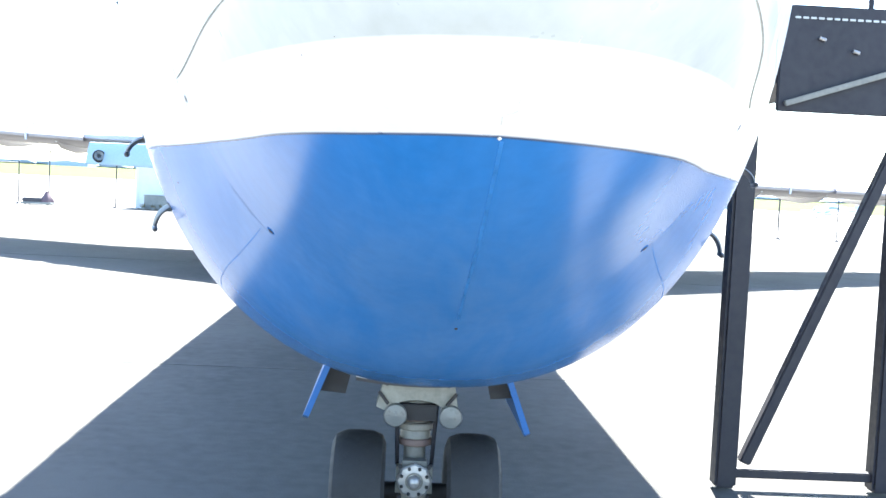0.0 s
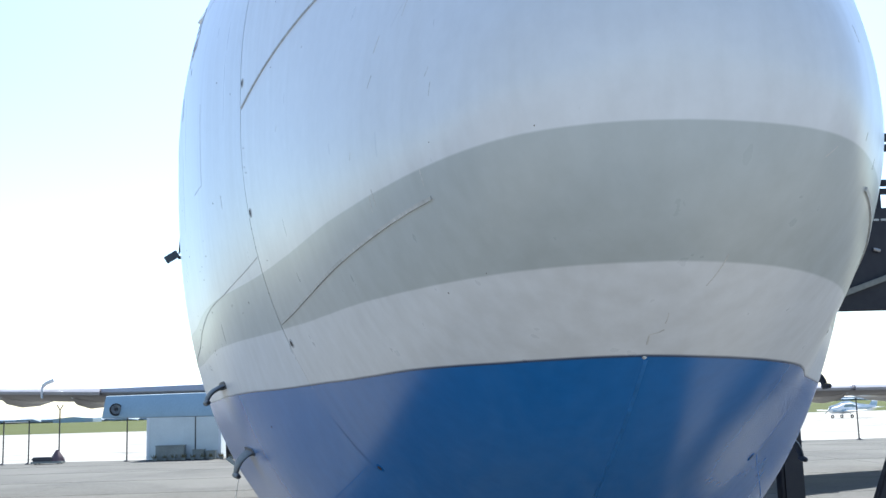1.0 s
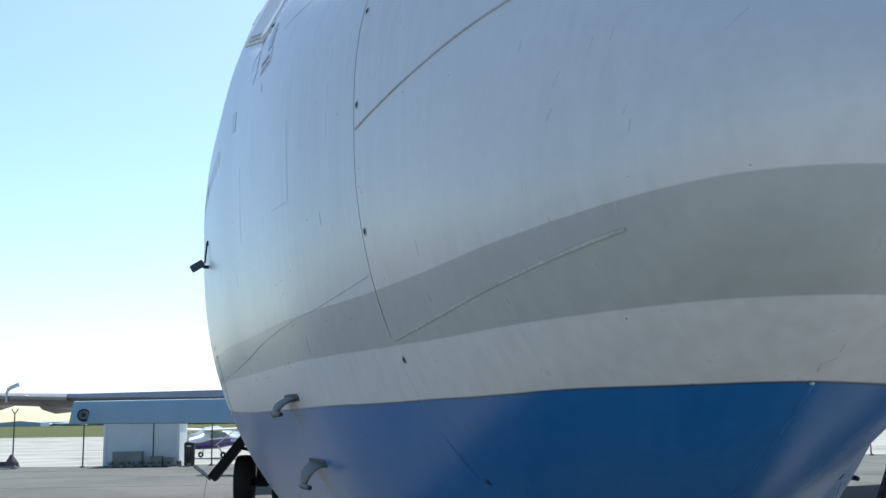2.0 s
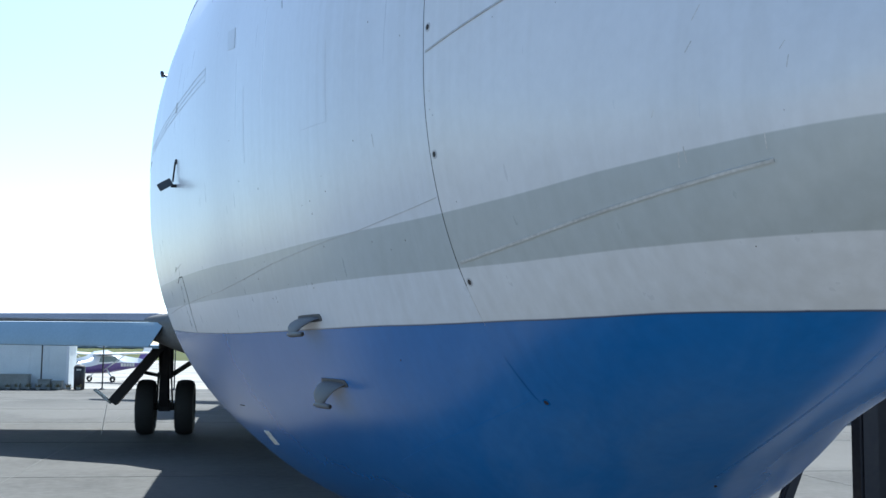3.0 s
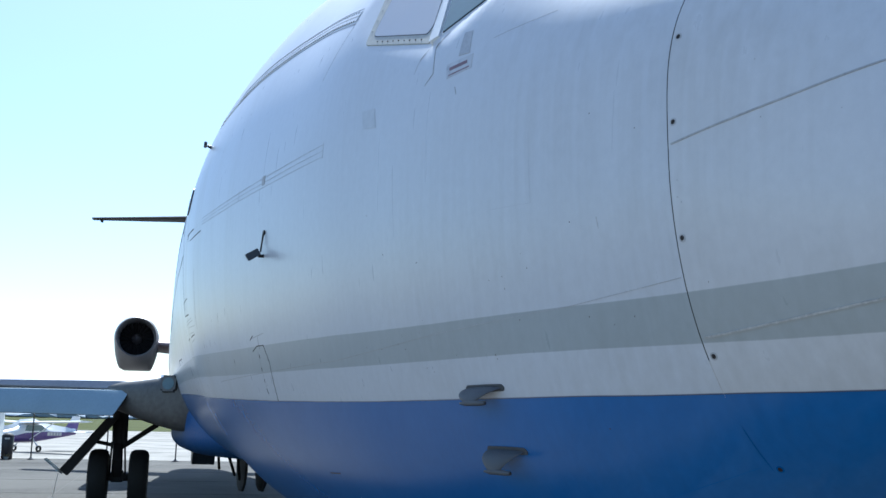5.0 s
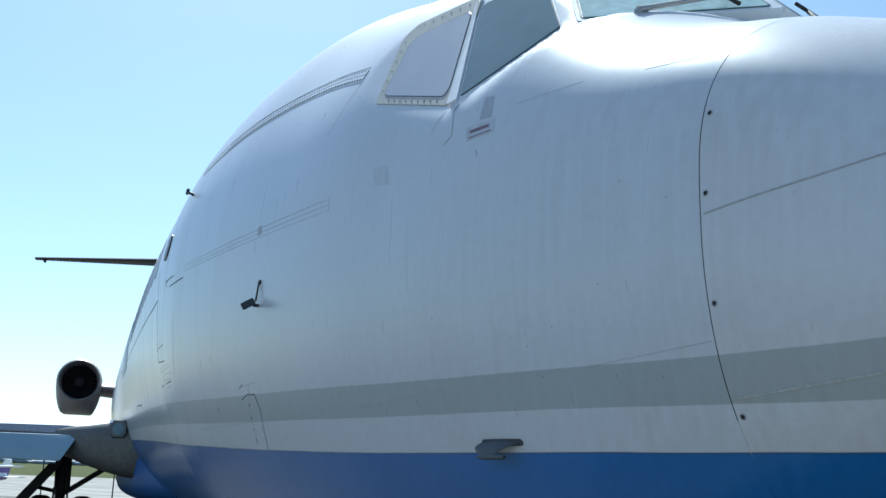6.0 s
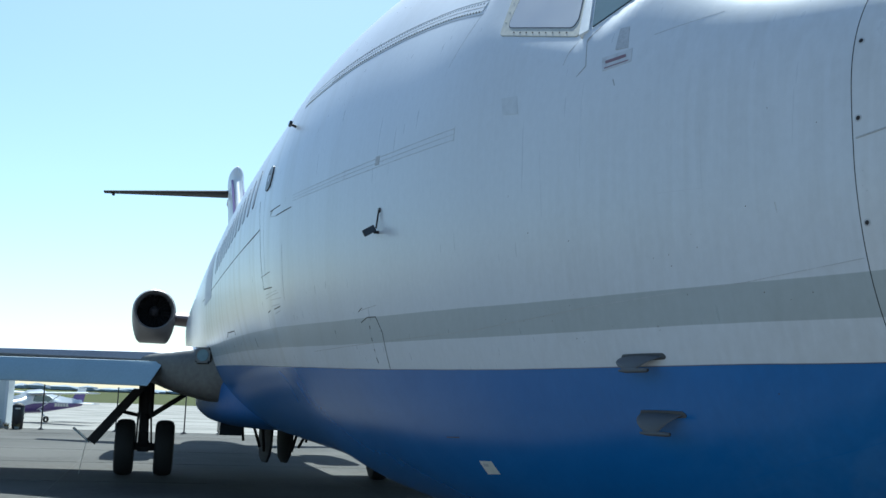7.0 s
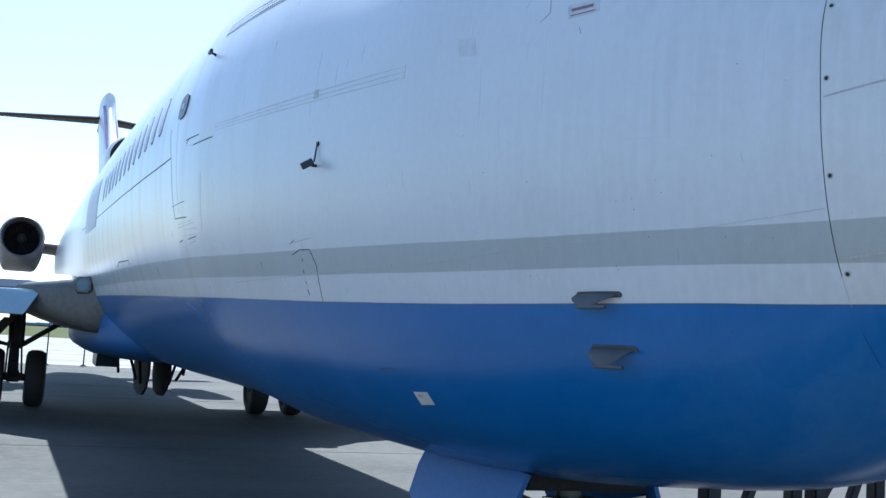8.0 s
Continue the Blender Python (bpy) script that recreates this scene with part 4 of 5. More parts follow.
SCREEN_GLASS = [screen(-0.695, 1.590), screen(-0.590, 1.920), screen(-0.045, 1.70), screen(-0.045, 1.325)]
SCREEN_FRAME = [screen(-0.724, 1.578), screen(-0.618, 1.945), screen(-0.004, 1.72), screen(-0.004, 1.290)]
for side in (-1, 1):
    n3, n2, n1 = SIDE_PANE[0], FRONT_SIDE_PANE[0], WINDSCREEN[0]
    w = part("cockpit_side_window", plate(SIDE_FRAME, n3, side, 0.003, 0.06, 0.03), M_FRAME, jet, "side cockpit window with a riveted metal frame", smooth=False)
    part("rubber_seal", plate(grown(SIDE_GLASS, 0.006), n3, side, 0.0042, 0.01, 0.05), M_BLACK, w, smooth=False)
    part("blind", plate(SIDE_GLASS, n3, side, 0.0055, 0.01, 0.045), M_SHADE, w, "white blind behind the glass", smooth=False)
    rows = [((-1.205, 2.602, 3.519), (-1.089, 2.129, 3.377), 9), ((-1.017, 2.746, 3.972), (-0.869, 2.383, 3.972), 6), ((-1.212, 2.691, 3.573), (-1.062, 2.804, 3.934), 6)]
    for a, b, count in rows:
        for k in range(count):
            p = Vector(a).lerp(Vector(b), (k + 0.5) / count)
            p = Vector((-side * p.x, p.y, p.z))
            n = Vector((n3.x * side, n3.y, n3.z))
            bm = bmesh.new()
            rod(bm, p, p + n * 0.005, 0.0038, n=8)
            part("rivet", bm, M_DGEAR if count == 9 else M_FAINT, w)
    w = part("cockpit_front_side_window", plate(grown(FRONT_GLASS, 0.018), n2, side, 0.0, 0.12, 0.02), M_WHITE, jet, "flat cockpit window with a dark seal", smooth=False)
    part("rubber_seal", plate(grown(FRONT_GLASS, 0.005), n2, side, 0.003, 0.01, 0.012), M_BLACK, w, smooth=False)
    part("pane", plate(FRONT_GLASS, n2, side, 0.005, 0.01, 0.010), M_GLASS, w, "dark grey glass pane", smooth=False)
    part("window_post", plate(POST_EDGE, n2, side, 0.006, 0.05, 0.008), M_WHITE, jet, "white post between two cockpit windows", smooth=False)
    w = part("windscreen", plate(SCREEN_FRAME, n1, side, 0.006, 0.18, 0.02), M_WHITE, jet, "flat windscreen in a white frame", smooth=False)
    part("rubber_seal", plate(grown(SCREEN_GLASS, 0.012), n1, side, 0.008, 0.01, 0.02), M_BLACK, w, smooth=False)
    part("pane", plate(SCREEN_GLASS, n1, side, 0.0105, 0.01, 0.015), M_SCREEN, w, "windscreen glass with reflected sky in its teal colour", smooth=False)
    hub, knee, mid, tip = [Vector((-side * x, y, z)) for x, y, z in ((-0.528, 1.462, 3.606), (-0.470, 1.458, 3.626), (-0.189, 1.408, 3.704), (-0.155, 1.438, 3.744))]
    bm = bmesh.new()
    rod(bm, hub - Vector((0, 0, 0.06)), hub, 0.020, 0.016)
    rod(bm, hub, knee, 0.016, 0.010)
    rod(bm, knee, mid, 0.011, 0.008)
    wiper = part("wiper_arm", bm, M_LSTEEL, jet, "worn reddish windscreen wiper arm")
    bm = bmesh.new()
    rod(bm, mid, tip, 0.008)
    rod(bm, mid, Vector((side * 0.170, 1.335, 3.642)), 0.009)
    part("wiper_blade", bm, M_RUST, wiper)

# seam screws
for z in (2.915, 2.667, 2.351, 2.044, 1.755):
    for side in (-1, 1):
        y = seam_y(z) - 0.02
        p, n = skin(y, z, side), skin_normal(y, z, side)
        bm = bmesh.new()
        lathe(bm, [(-0.01, 0.007), (0.0015, 0.007), (0.002, 0.005), (0.001, 0.0)], p, n, 14)
        screw = part("screw", bm, M_RUST, jet)
        bm = bmesh.new()
        lathe(bm, [(-0.01, 0.0115), (0.0008, 0.0115), (0.001, 0.0068), (-0.01, 0.0068)], p, n, 16, closed=True)
        part("washer", bm, M_FAINT if z > 1.95 else M_LINE, screw)
for z, y in ((2.505, 0.635), (2.46, 0.638), (2.444, 0.626)):
    p, n = skin(y, z), skin_normal(y, z)
    bm = bmesh.new()
    lathe(bm, [(-0.01, 0.0019), (0.001, 0.0019), (0.002, 0.0)], p, n, 8)
    part("rivet", bm, M_FAINT, jet)

M_CHALK = material("chalky strip", (0.43, 0.425, 0.41), 0.55, vary=0.3, scale=24)
M_DULL = material("dirty strip", (0.40, 0.40, 0.405), 0.6, vary=0.35, scale=20)
# lightning strips on the radome
for side in (-1, 1):
    part("lightning_strip", skin_line(0.655, 2.092, -0.30, 2.192, 0.0075, 0.003, side, 30), M_CHALK, jet, "thin raised metal strip")
    part("lightning_strip", skin_curve([(0.653, 2.607), (0.585, 2.617), (0.300, 2.652), (0.045, 2.692), (-0.137, 2.712), (-0.24, 2.715)], 0.006, 0.002, side), M_DULL, jet)
bm = bmesh.new()
pts = []
for i in range(25):
    y = -0.185 + (0.66 + 0.185) * i / 24
    w, zw, zt, zb, nu, nl = sec(y)
    pts.append((Vector((0.006, y, zb + 0.0)), Vector((0, -0.5, -1)).normalized()))
ribbon(bm, pts, 0.008, 0.0003)
part("keel_strip", bm, M_KEEL, jet)
bm = bmesh.new()
box(bm, (-0.002, -0.203, 1.951), (0.004, -0.191, 1.956), 0.0015)
part("drain_tab", bm, M_STRIP, jet)

M_STRAKE = material("dirty raised line", (0.33, 0.325, 0.33), 0.7, vary=0.35, scale=24)
M_FADED = material("faded strake", (0.44, 0.445, 0.465), 0.38, vary=0.3, scale=26)
M_GREYLINE = material("brownish lap line", (0.42, 0.415, 0.405), 0.7, vary=0.3, scale=20)
M_PALE = material("faint panel line", (0.565, 0.575, 0.615), 0.6)
# lines of panels, faded or sealed: station and height of both ends, width, material
STRAKE_LINES = [
    (5.77, 3.208, 2.965, 3.069, 0.0045, M_FADED), (5.79, 3.253, 2.965, 3.127, 0.0045, M_FADED), (5.78, 3.230, 2.965, 3.098, 0.004, M_FADED),
    (2.962, 3.135, 2.966, 3.062, 0.005, M_FAINT), (4.55, 3.210, 4.55, 3.150, 0.035, M_PALE)]
COCKPIT_LINES = [
    (1.53, 3.187, 1.235, 3.193, 0.003, M_FAINT), (1.715, 3.055, 1.700, 3.025, 0.004, M_STRAKE), (0.706, 3.140, 0.985, 3.161, 0.0035, M_FAINT),
    (1.905, 3.340, 1.940, 3.280, 0.0035, M_STRAKE), (1.940, 3.280, 1.908, 3.163, 0.0035, M_STRAKE), (1.908, 3.163, 1.960, 3.130, 0.0035, M_STRAKE),
    (2.03, 3.32, 2.075, 3.21, 0.003, M_FAINT), (2.99, 3.77, 3.17, 3.50, 0.005, M_FAINT)]
SIDE_LINES = [
    (1.236, 2.79, 1.226, 2.543, 0.002, M_PALE), (1.226, 2.543, 1.449, 2.558, 0.002, M_PALE),
    (2.194, 2.866, 2.185, 2.574, 0.002, M_PALE), (0.94, 2.454, 0.935, 2.418, 0.004, M_FAINT)]
LAP_LINES = [
    (0.672, 2.250, 1.10, 2.209, 0.0022, M_FADED), (1.10, 2.209, 1.94, 2.178, 0.0025, M_FADED),
    (1.94, 2.178, 2.93, 2.125, 0.003, M_GREYLINE), (2.93, 2.125, 5.5, 2.105, 0.003, M_GREYLINE)]
DOOR_LINES = [
    (7.50, 3.49, 7.28, 3.166, 0.008, M_GAP), (7.28, 3.166, 7.08, 2.67, 0.010, M_GAP), (7.08, 2.67, 6.55, 2.64, 0.010, M_GAP),
    (7.2, 2.78, 6.6, 2.77, 0.006, M_GAP), (6.08, 2.93, 6.08, 2.50, 0.008, M_FAINT), (6.62, 3.258, 6.19, 3.242, 0.010, M_GAP),
    (6.34, 3.182, 5.81, 3.169, 0.010, M_GAP), (6.64, 3.22, 6.38, 3.186, 0.005, M_FAINT), (6.7, 2.55, 6.2, 2.53, 0.006, M_FAINT), (6.7, 2.50, 6.3, 2.49, 0.006, M_FAINT),
    (7.148, 3.681, 7.048, 3.287, 0.005, M_FAINT), (7.048, 3.287, 6.931, 2.908, 0.005, M_FAINT), (6.931, 2.908, 6.84, 2.70, 0.005, M_FAINT),
    (6.60, 3.226, 6.48, 3.256, 0.008, M_GAP), (6.97, 2.583, 6.30, 2.578, 0.006, M_FAINT)]
DOOR_SILL_LINES = [
    (6.95, 2.61, 6.35, 2.60, 0.005, M_FAINT), (6.99, 2.34, 6.97, 2.47, 0.008, M_FAINT), (6.97, 2.47, 6.80, 2.475, 0.010, M_GAP),
    (6.556, 2.467, 6.28, 2.472, 0.009, M_GAP), (6.54, 2.43, 6.30, 2.44, 0.007, M_FAINT)]
HATCH_LINES = [
    (4.31, 2.312, 4.04, 2.324, 0.005, M_FAINT), (4.355, 2.305, 4.286, 2.325, 0.006, M_GAP), (4.34, 2.24, 4.22, 2.264, 0.007, M_GAP),
    (4.22, 2.264, 4.08, 2.260, 0.007, M_GAP), (4.08, 2.260, 4.015, 2.167, 0.007, M_GAP), (4.015, 2.167, 4.034, 1.958, 0.006, M_GAP),
    (4.22, 2.24, 4.20, 1.99, 0.004, M_FAINT), (4.20, 2.215, 4.205, 2.195, 0.010, M_GAP), (4.21, 2.145, 4.212, 2.125, 0.010, M_GAP),
    (4.21, 2.08, 4.21, 2.065, 0.010, M_GAP), (4.21, 2.03, 4.20, 2.0, 0.010, M_GAP)]
CABIN_LINES = [
    (18.9, 3.51, 7.33, 3.212, 0.014, M_GAP), (12.48, 2.535, 12.24, 2.581, 0.018, M_GAP), (12.24, 2.581, 11.13, 2.545, 0.016, M_GAP),
    (11.13, 2.545, 11.12, 2.50, 0.018, M_GAP), (8.82, 2.355, 8.766, 2.265, 0.012, M_GAP)]
BELLY_LINES = [
    (3.62, 1.60, 3.45, 1.605, 0.006, M_GAP), (0.715, 1.758, 1.00, 1.668, 0.0018, M_CORNER), (1.00, 1.668, 1.24, 1.600, 0.0018, M_CORNER), (1.24, 1.600, 1.48, 1.538, 0.0018, M_CORNER)]
for group in (STRAKE_LINES, COCKPIT_LINES, SIDE_LINES, LAP_LINES, DOOR_LINES, DOOR_SILL_LINES, HATCH_LINES, CABIN_LINES, BELLY_LINES):
    for y0, z0, y1, z1, wd, mat in group:
        for side in (-1, 1):
            part("panel_line", skin_line(y0, z0, y1, z1, wd, 0.0002 if mat == M_CORNER else 0.0004 if mat in (M_PALE, M_FAINT) else 0.001, side, 14), mat, jet)

# riveted strap that runs back from the cockpit window
STRAP = [(6.25, 4.085), (5.2, 4.068), (4.6, 4.035), (4.0, 3.985), (3.5, 3.905), (3.02, 3.795)]
M_STRAP = material("scuffed strap paint", (0.60, 0.615, 0.65), 0.3, vary=0.12, scale=18)
for side in (-1, 1):
    strap = part("strap", skin_curve(STRAP, 0.070, 0.004, side, 40), M_STRAP, jet, "raised riveted strap behind the cockpit window")
    for dz in (-0.042, 0.0, 0.042):
        part("strap_edge", skin_curve([(y, z + dz) for y, z in STRAP], 0.004, 0.0052 if dz == 0 else 0.002, side, 40), M_STRAKE if dz == 0 else M_FADED, strap)
    bm = bmesh.new()
    lathe(bm, [(-0.004, 0.0055), (0.0012, 0.005), (0.0022, 0.0)], (0, 0, 0), (0, 0, 1), 8)
    stud = part("rivet", bm, M_RUST, strap)
    rivet_mesh = stud.data
    strap_ys, strap_zs = [-p[0] for p in STRAP], [p[1] for p in STRAP]
    for k in range(2 * 62):
        y = 3.06 + 0.040 * (k // 2)
        z = hermite(strap_ys, strap_zs, -y) + (0.022 if k % 2 else -0.024)
        ob = stud if k == 0 else new("rivet", rivet_mesh)
        ob.parent = strap
        nrm = skin_normal(y, z, side)
        ob.matrix_local = Matrix.Translation(skin(y, z, side) + nrm * 0.0045) @ nrm.to_track_quat("Z", "Y").to_matrix().to_4x4()

M_SCRAPE = material("chalky scrape", (0.05, 0.18, 0.42), 0.6, vary=0.5, scale=12)
# pale scrapes on the blue belly
for pts in (((7.60, 2.0), (7.15, 1.925), (7.22, 1.80), (7.32, 1.74)), ((6.50, 1.90), (6.42, 1.74)),):
    for a, b in zip(pts, pts[1:]):
        part("paint_scrape", skin_line(*a, *b, 0.008, 0.001, -1, 6), M_SCRAPE, jet)

# small scratches on the radome
rng = random.Random(11)
for k in range(12):
    y, z = rng.uniform(-0.25, 0.55), rng.uniform(2.30, 2.85)
    a = rng.uniform(0.02, 0.05)
    part("scratch", skin_line(y, z, y - a * rng.uniform(-0.6, 0.3), z - a * rng.uniform(0.4, 1.0), 0.0014, 0.0002, rng.choice((-1, -1, 1)), 4), M_PALE, jet)

# insect marks and paint chips
M_CHIP = material("dried insect mark", (0.13, 0.11, 0.10), 0.8)
bm = bmesh.new()
lathe(bm, [(-0.003, 0.0022), (0.0005, 0.002), (0.001, 0.0)], (0, 0, 0), (0, 0, 1), 7)
chip = part("paint_chip", bm, M_CHIP, jet)
chip_mesh = chip.data
CHIPS = [(1.293, 2.391), (1.27, 2.343), (1.49, 2.328), (1.03, 2.173), (-0.273, 2.081), (-0.49, 2.248), (-0.342, 2.265), (2.05, 2.06), (2.0, 2.045), (2.6, 1.73)]
CHIPS += [(rng.uniform(-0.40, 2.6), rng.uniform(1.99, 2.8)) for k in range(26)]
for k, (y, z) in enumerate(CHIPS):
    ob = chip if k == 0 else new("paint_chip", chip_mesh)
    ob.parent = jet
    side = 1 if k > 9 and y < 0.2 and k % 2 else -1
    nrm = skin_normal(y, z, side)
    size = rng.uniform(0.35, 0.75) * (0.8 if y < 0.6 else 1.3)
    ob.matrix_local = Matrix.Translation(skin(y, z, side)) @ nrm.to_track_quat("Z", "Y").to_matrix().to_4x4() @ Matrix.Diagonal((size, size * rng.uniform(1.0, 1.9), 1, 1))
# brown drips that lead to the drain tab
M_DRIP = material("brown drip stain", (0.46, 0.445, 0.425), 0.6, vary=0.4, scale=40)
for y0, z0, y1, z1, wd in ((-0.225, 1.972, -0.255, 1.992, 0.0025), (-0.268, 2.000, -0.290, 2.014, 0.0015), (-0.335, 2.048, -0.385, 2.086, 0.0018)):
    part("drip_stain", skin_line(y0, z0, y1, z1, wd, 0.0003, 1, 6), M_DRIP, jet)

# short dried runs over the front of the radome
M_RUN = material("dried brown run", (0.46, 0.445, 0.425), 0.4, vary=0.3, scale=30)
rng = random.Random(29)
for k in range(28):
    y, z, side = rng.uniform(-0.47, 0.25), rng.uniform(2.10, 2.72), rng.choice((-1, 1, 1))
    high = rng.uniform(0.012, 0.032)
    part("drip_stain", skin_line(y, z, y + rng.uniform(-0.004, 0.012), z - high, rng.uniform(0.0012, 0.0026), 0.0002, side, 4), M_RUN if k % 3 else M_DRIP, jet)

# decals and plates
M_DECAL = material("aged white decal", (0.52, 0.525, 0.55), 0.3)
def decal(corners, mat, name="decal", out=0.0016, bars=(), label=""):
    d = part(name, sheet(on_side(-1), corners, out, 4, 0.004), mat, jet, label)
    for c, m in bars:
        part("print_bar", sheet(on_side(-1), c, out + 0.0006, 2, 0.002), m, d)
    return d


decal([(1.808, 3.168), (1.633, 3.160), (1.623, 3.104), (1.790, 3.108)], M_DECAL, "warning_decal",
      bars=[([(1.783, 3.149), (1.662, 3.145), (1.658, 3.131), (1.776, 3.135)], M_RED), ([(1.780, 3.120), (1.640, 3.116), (1.639, 3.111), (1.779, 3.115)], M_RED)],
      label="cream warning decal with red print")
decal([(1.742, 3.276), (1.69, 3.269), (1.661, 3.172), (1.735, 3.182)], M_FADED, "faded_decal")
decal([(2.538, 3.176), (2.407, 3.156), (2.382, 3.067), (2.511, 3.09)], material("faded grey patch", (0.54, 0.552, 0.575), 0.35), "paint_patch", 0.0015)
decal([(3.382, 1.491), (3.236, 1.498), (3.241, 1.435), (3.394, 1.424)], M_LABEL, "placard", bars=[([(3.36, 1.480), (3.30, 1.482), (3.305, 1.468), (3.362, 1.466)], M_FAINT)],
      label="small silver placard")
decal([(4.0, 3.185), (3.94, 3.182), (3.94, 3.13), (4.0, 3.133)], M_FAINT, "faded_decal")


# ---- probes ----
def pitot(y, z, ax, dz, side):
    """A curved strut that ends in a tube pointing forward."""
    base = skin(y, z, side) - Vector((side * 0.010, 0, 0))
    lean = Vector((side * 0.24, 1, 0)).normalized()

    def spine(t):
        return base + Vector((side * ax * (1.25 * math.sin(1.45 * t) - 0.12), 0, -dz * (0.30 * t + 0.75 * t * t)))

    bm = bmesh.new()
    rows = []
    for k in range(15):
        t = k / 14
        fore = -0.068 + 0.090 * t ** 1.5
        aft = 0.182 - 0.095 * t ** 3
        up = (spine(t + 0.03) - spine(t - 0.03)).cross(lean).normalized()
        ring = []
        for j in range(20):
            a = 2 * math.pi * j / 20
            along = (fore + aft) / 2 - (aft - fore) / 2 * math.cos(a)
            ring.append(spine(t) + lean * along + up * 0.0085 * (1 - 0.15 * t) * math.sin(a))
        rows.append(ring)
    loft(bm, rows)
    s = part("pitot_probe", bm, M_GREYP, jet, "grey fin-like air data probe")
    tip = spine(1.0)
    bm = bmesh.new()
    lathe(bm, [(0.0, 0.0055), (0.004, 0.0075), (0.03, 0.0085), (0.13, 0.0095), (0.17, 0.004)], tip - lean * 0.052, lean, 16)
    part("tube", bm, M_GREYP, s)
    bm = bmesh.new()
    lathe(bm, [(0.0, 0.003), (0.002, 0.005), (0.012, 0.005)], tip - lean * 0.055, lean, 12)
    part("tube_mouth", bm, M_DGEAR, s)
    # thin base plate under the fin, worn at its edge
    c = [(y + 0.180, z - 0.014), (y - 0.080, z - 0.014), (y - 0.075, z + 0.011), (y + 0.172, z + 0.011)]
    part("base_plate", sheet(on_side(side), c, 0.0025, 6, 0.006, round_off=0.35), M_GREYP, s)
    return s


for side in (-1, 1):
    for y, z, ax, dz in ((1.61, 1.980, 0.054, 0.052), (1.615, 1.772, 0.047, 0.072)):
        pitot(y, z, ax, dz, side)
    y, z = 3.90, 2.78
    p, n = skin(y, z, side), skin_normal(y, z, side)
    bm = bmesh.new()
    rod(bm, p + Vector((0, 0, 0.075)) - n * 0.01, p + n * 0.012 + Vector((0, 0, 0.075)), 0.016, 0.013)
    rod(bm, p + n * 0.010 + Vector((0, 0, 0.075)), p + n * 0.020 + Vector((0, 0.01, -0.03)), 0.005)
    probe = part("vane_probe", bm, M_BLACK, jet, "dark boxy vane probe on a thin stalk")
    m = Matrix.Translation(p + n * 0.060 + Vector((0, 0.015, -0.045))) @ Matrix((( n.x, -n.y, 0, 0), (n.y, n.x, 0, 0), (0, 0, 1, 0), (0, 0, 0, 1))) @ pose(0, 0, 0, 0, 32, 0)
    bm = bmesh.new()
    box(bm, (-0.038, -0.011, -0.020), (0.038, 0.011, 0.020), 0.003, m)
    part("vane_box", bm, M_SLATE, probe)
    bm = bmesh.new()
    rod(bm, p + n * -0.01 + Vector((0, 0.02, -0.05)), p + n * 0.03 + Vector((0, 0.02, -0.05)), 0.009)
    part("vane_post", bm, M_DGEAR, probe)
    # blade aerial up on the side
    p, n = skin(6.3, 3.90, side), skin_normal(6.3, 3.90, side)
    bm = bmesh.new()
    rod(bm, p - n * 0.02, p + n * 0.035, 0.014, 0.010)
    box(bm, (-0.012, -0.06, -0.014), (0.012, 0.04, 0.014), 0.004, Matrix.Translation(p + n * 0.05))
    part("side_aerial", bm, M_BLACK, jet, "small black aerial")
    # door window
    c = [(7.15, 3.50), (6.80, 3.49), (6.80, 3.70), (7.15, 3.71)]
    w = part("door_window", sheet(on_side(side), c, 0.010, 10, round_off=0.7), M_BLACK, jet, "dark oval door window")
    part("pane", sheet(on_side(side), c, 0.012, 10, inset=0.15, round_off=0.7), M_SHADE, w)
for y, z in ((0.66, 1.55), (1.9, 1.40), (2.0, 2.45), (2.3, 2.52), (1.1, 1.85)):
    p, n = skin(y, z), skin_normal(y, z)
    bm = bmesh.new()
    lathe(bm, [(-0.006, 0.0025), (0.0006, 0.0025), (0.001, 0.0)], p, n, 8)
    part("fastener", bm, M_RUST, jet)

# flat dark border painted for the shade in each cabin window's recess
M_RECESS = material("dark window rim", (0.22, 0.235, 0.29), 0.85)
M_EXIT = material("pale grey exit paint", (0.54, 0.55, 0.60), 0.5)
M_BLIND = material("matt cabin blind", (0.58, 0.595, 0.63), 0.7)
# cabin windows, one mesh shape repeated along both sides
for side in (-1, 1):
    for k in range(13):
        y = 8.25 + 0.508 * k
        zc = 3.735 + 0.004 * (y - 8)
        c = [(y + 0.12, zc - 0.19), (y - 0.12, zc - 0.19), (y - 0.12, zc + 0.19), (y + 0.12, zc + 0.19)]
        w = part("cabin_window", sheet(on_side(side), c, 0.002, 6, round_off=0.6), M_RECESS, jet, "rounded cabin window with its white blind down")
        part("pane", sheet(on_side(side), c, 0.0035, 6, inset=0.022, round_off=0.6), M_BLIND, w)
    c = [(17.9, 3.35), (15.4, 3.30), (15.4, 4.05), (17.9, 4.15)]
    part("wing_exit", sheet(on_side(side), c, 0.006, 6, round_off=0.1), M_EXIT, jet, "pale grey overwing exit panel")

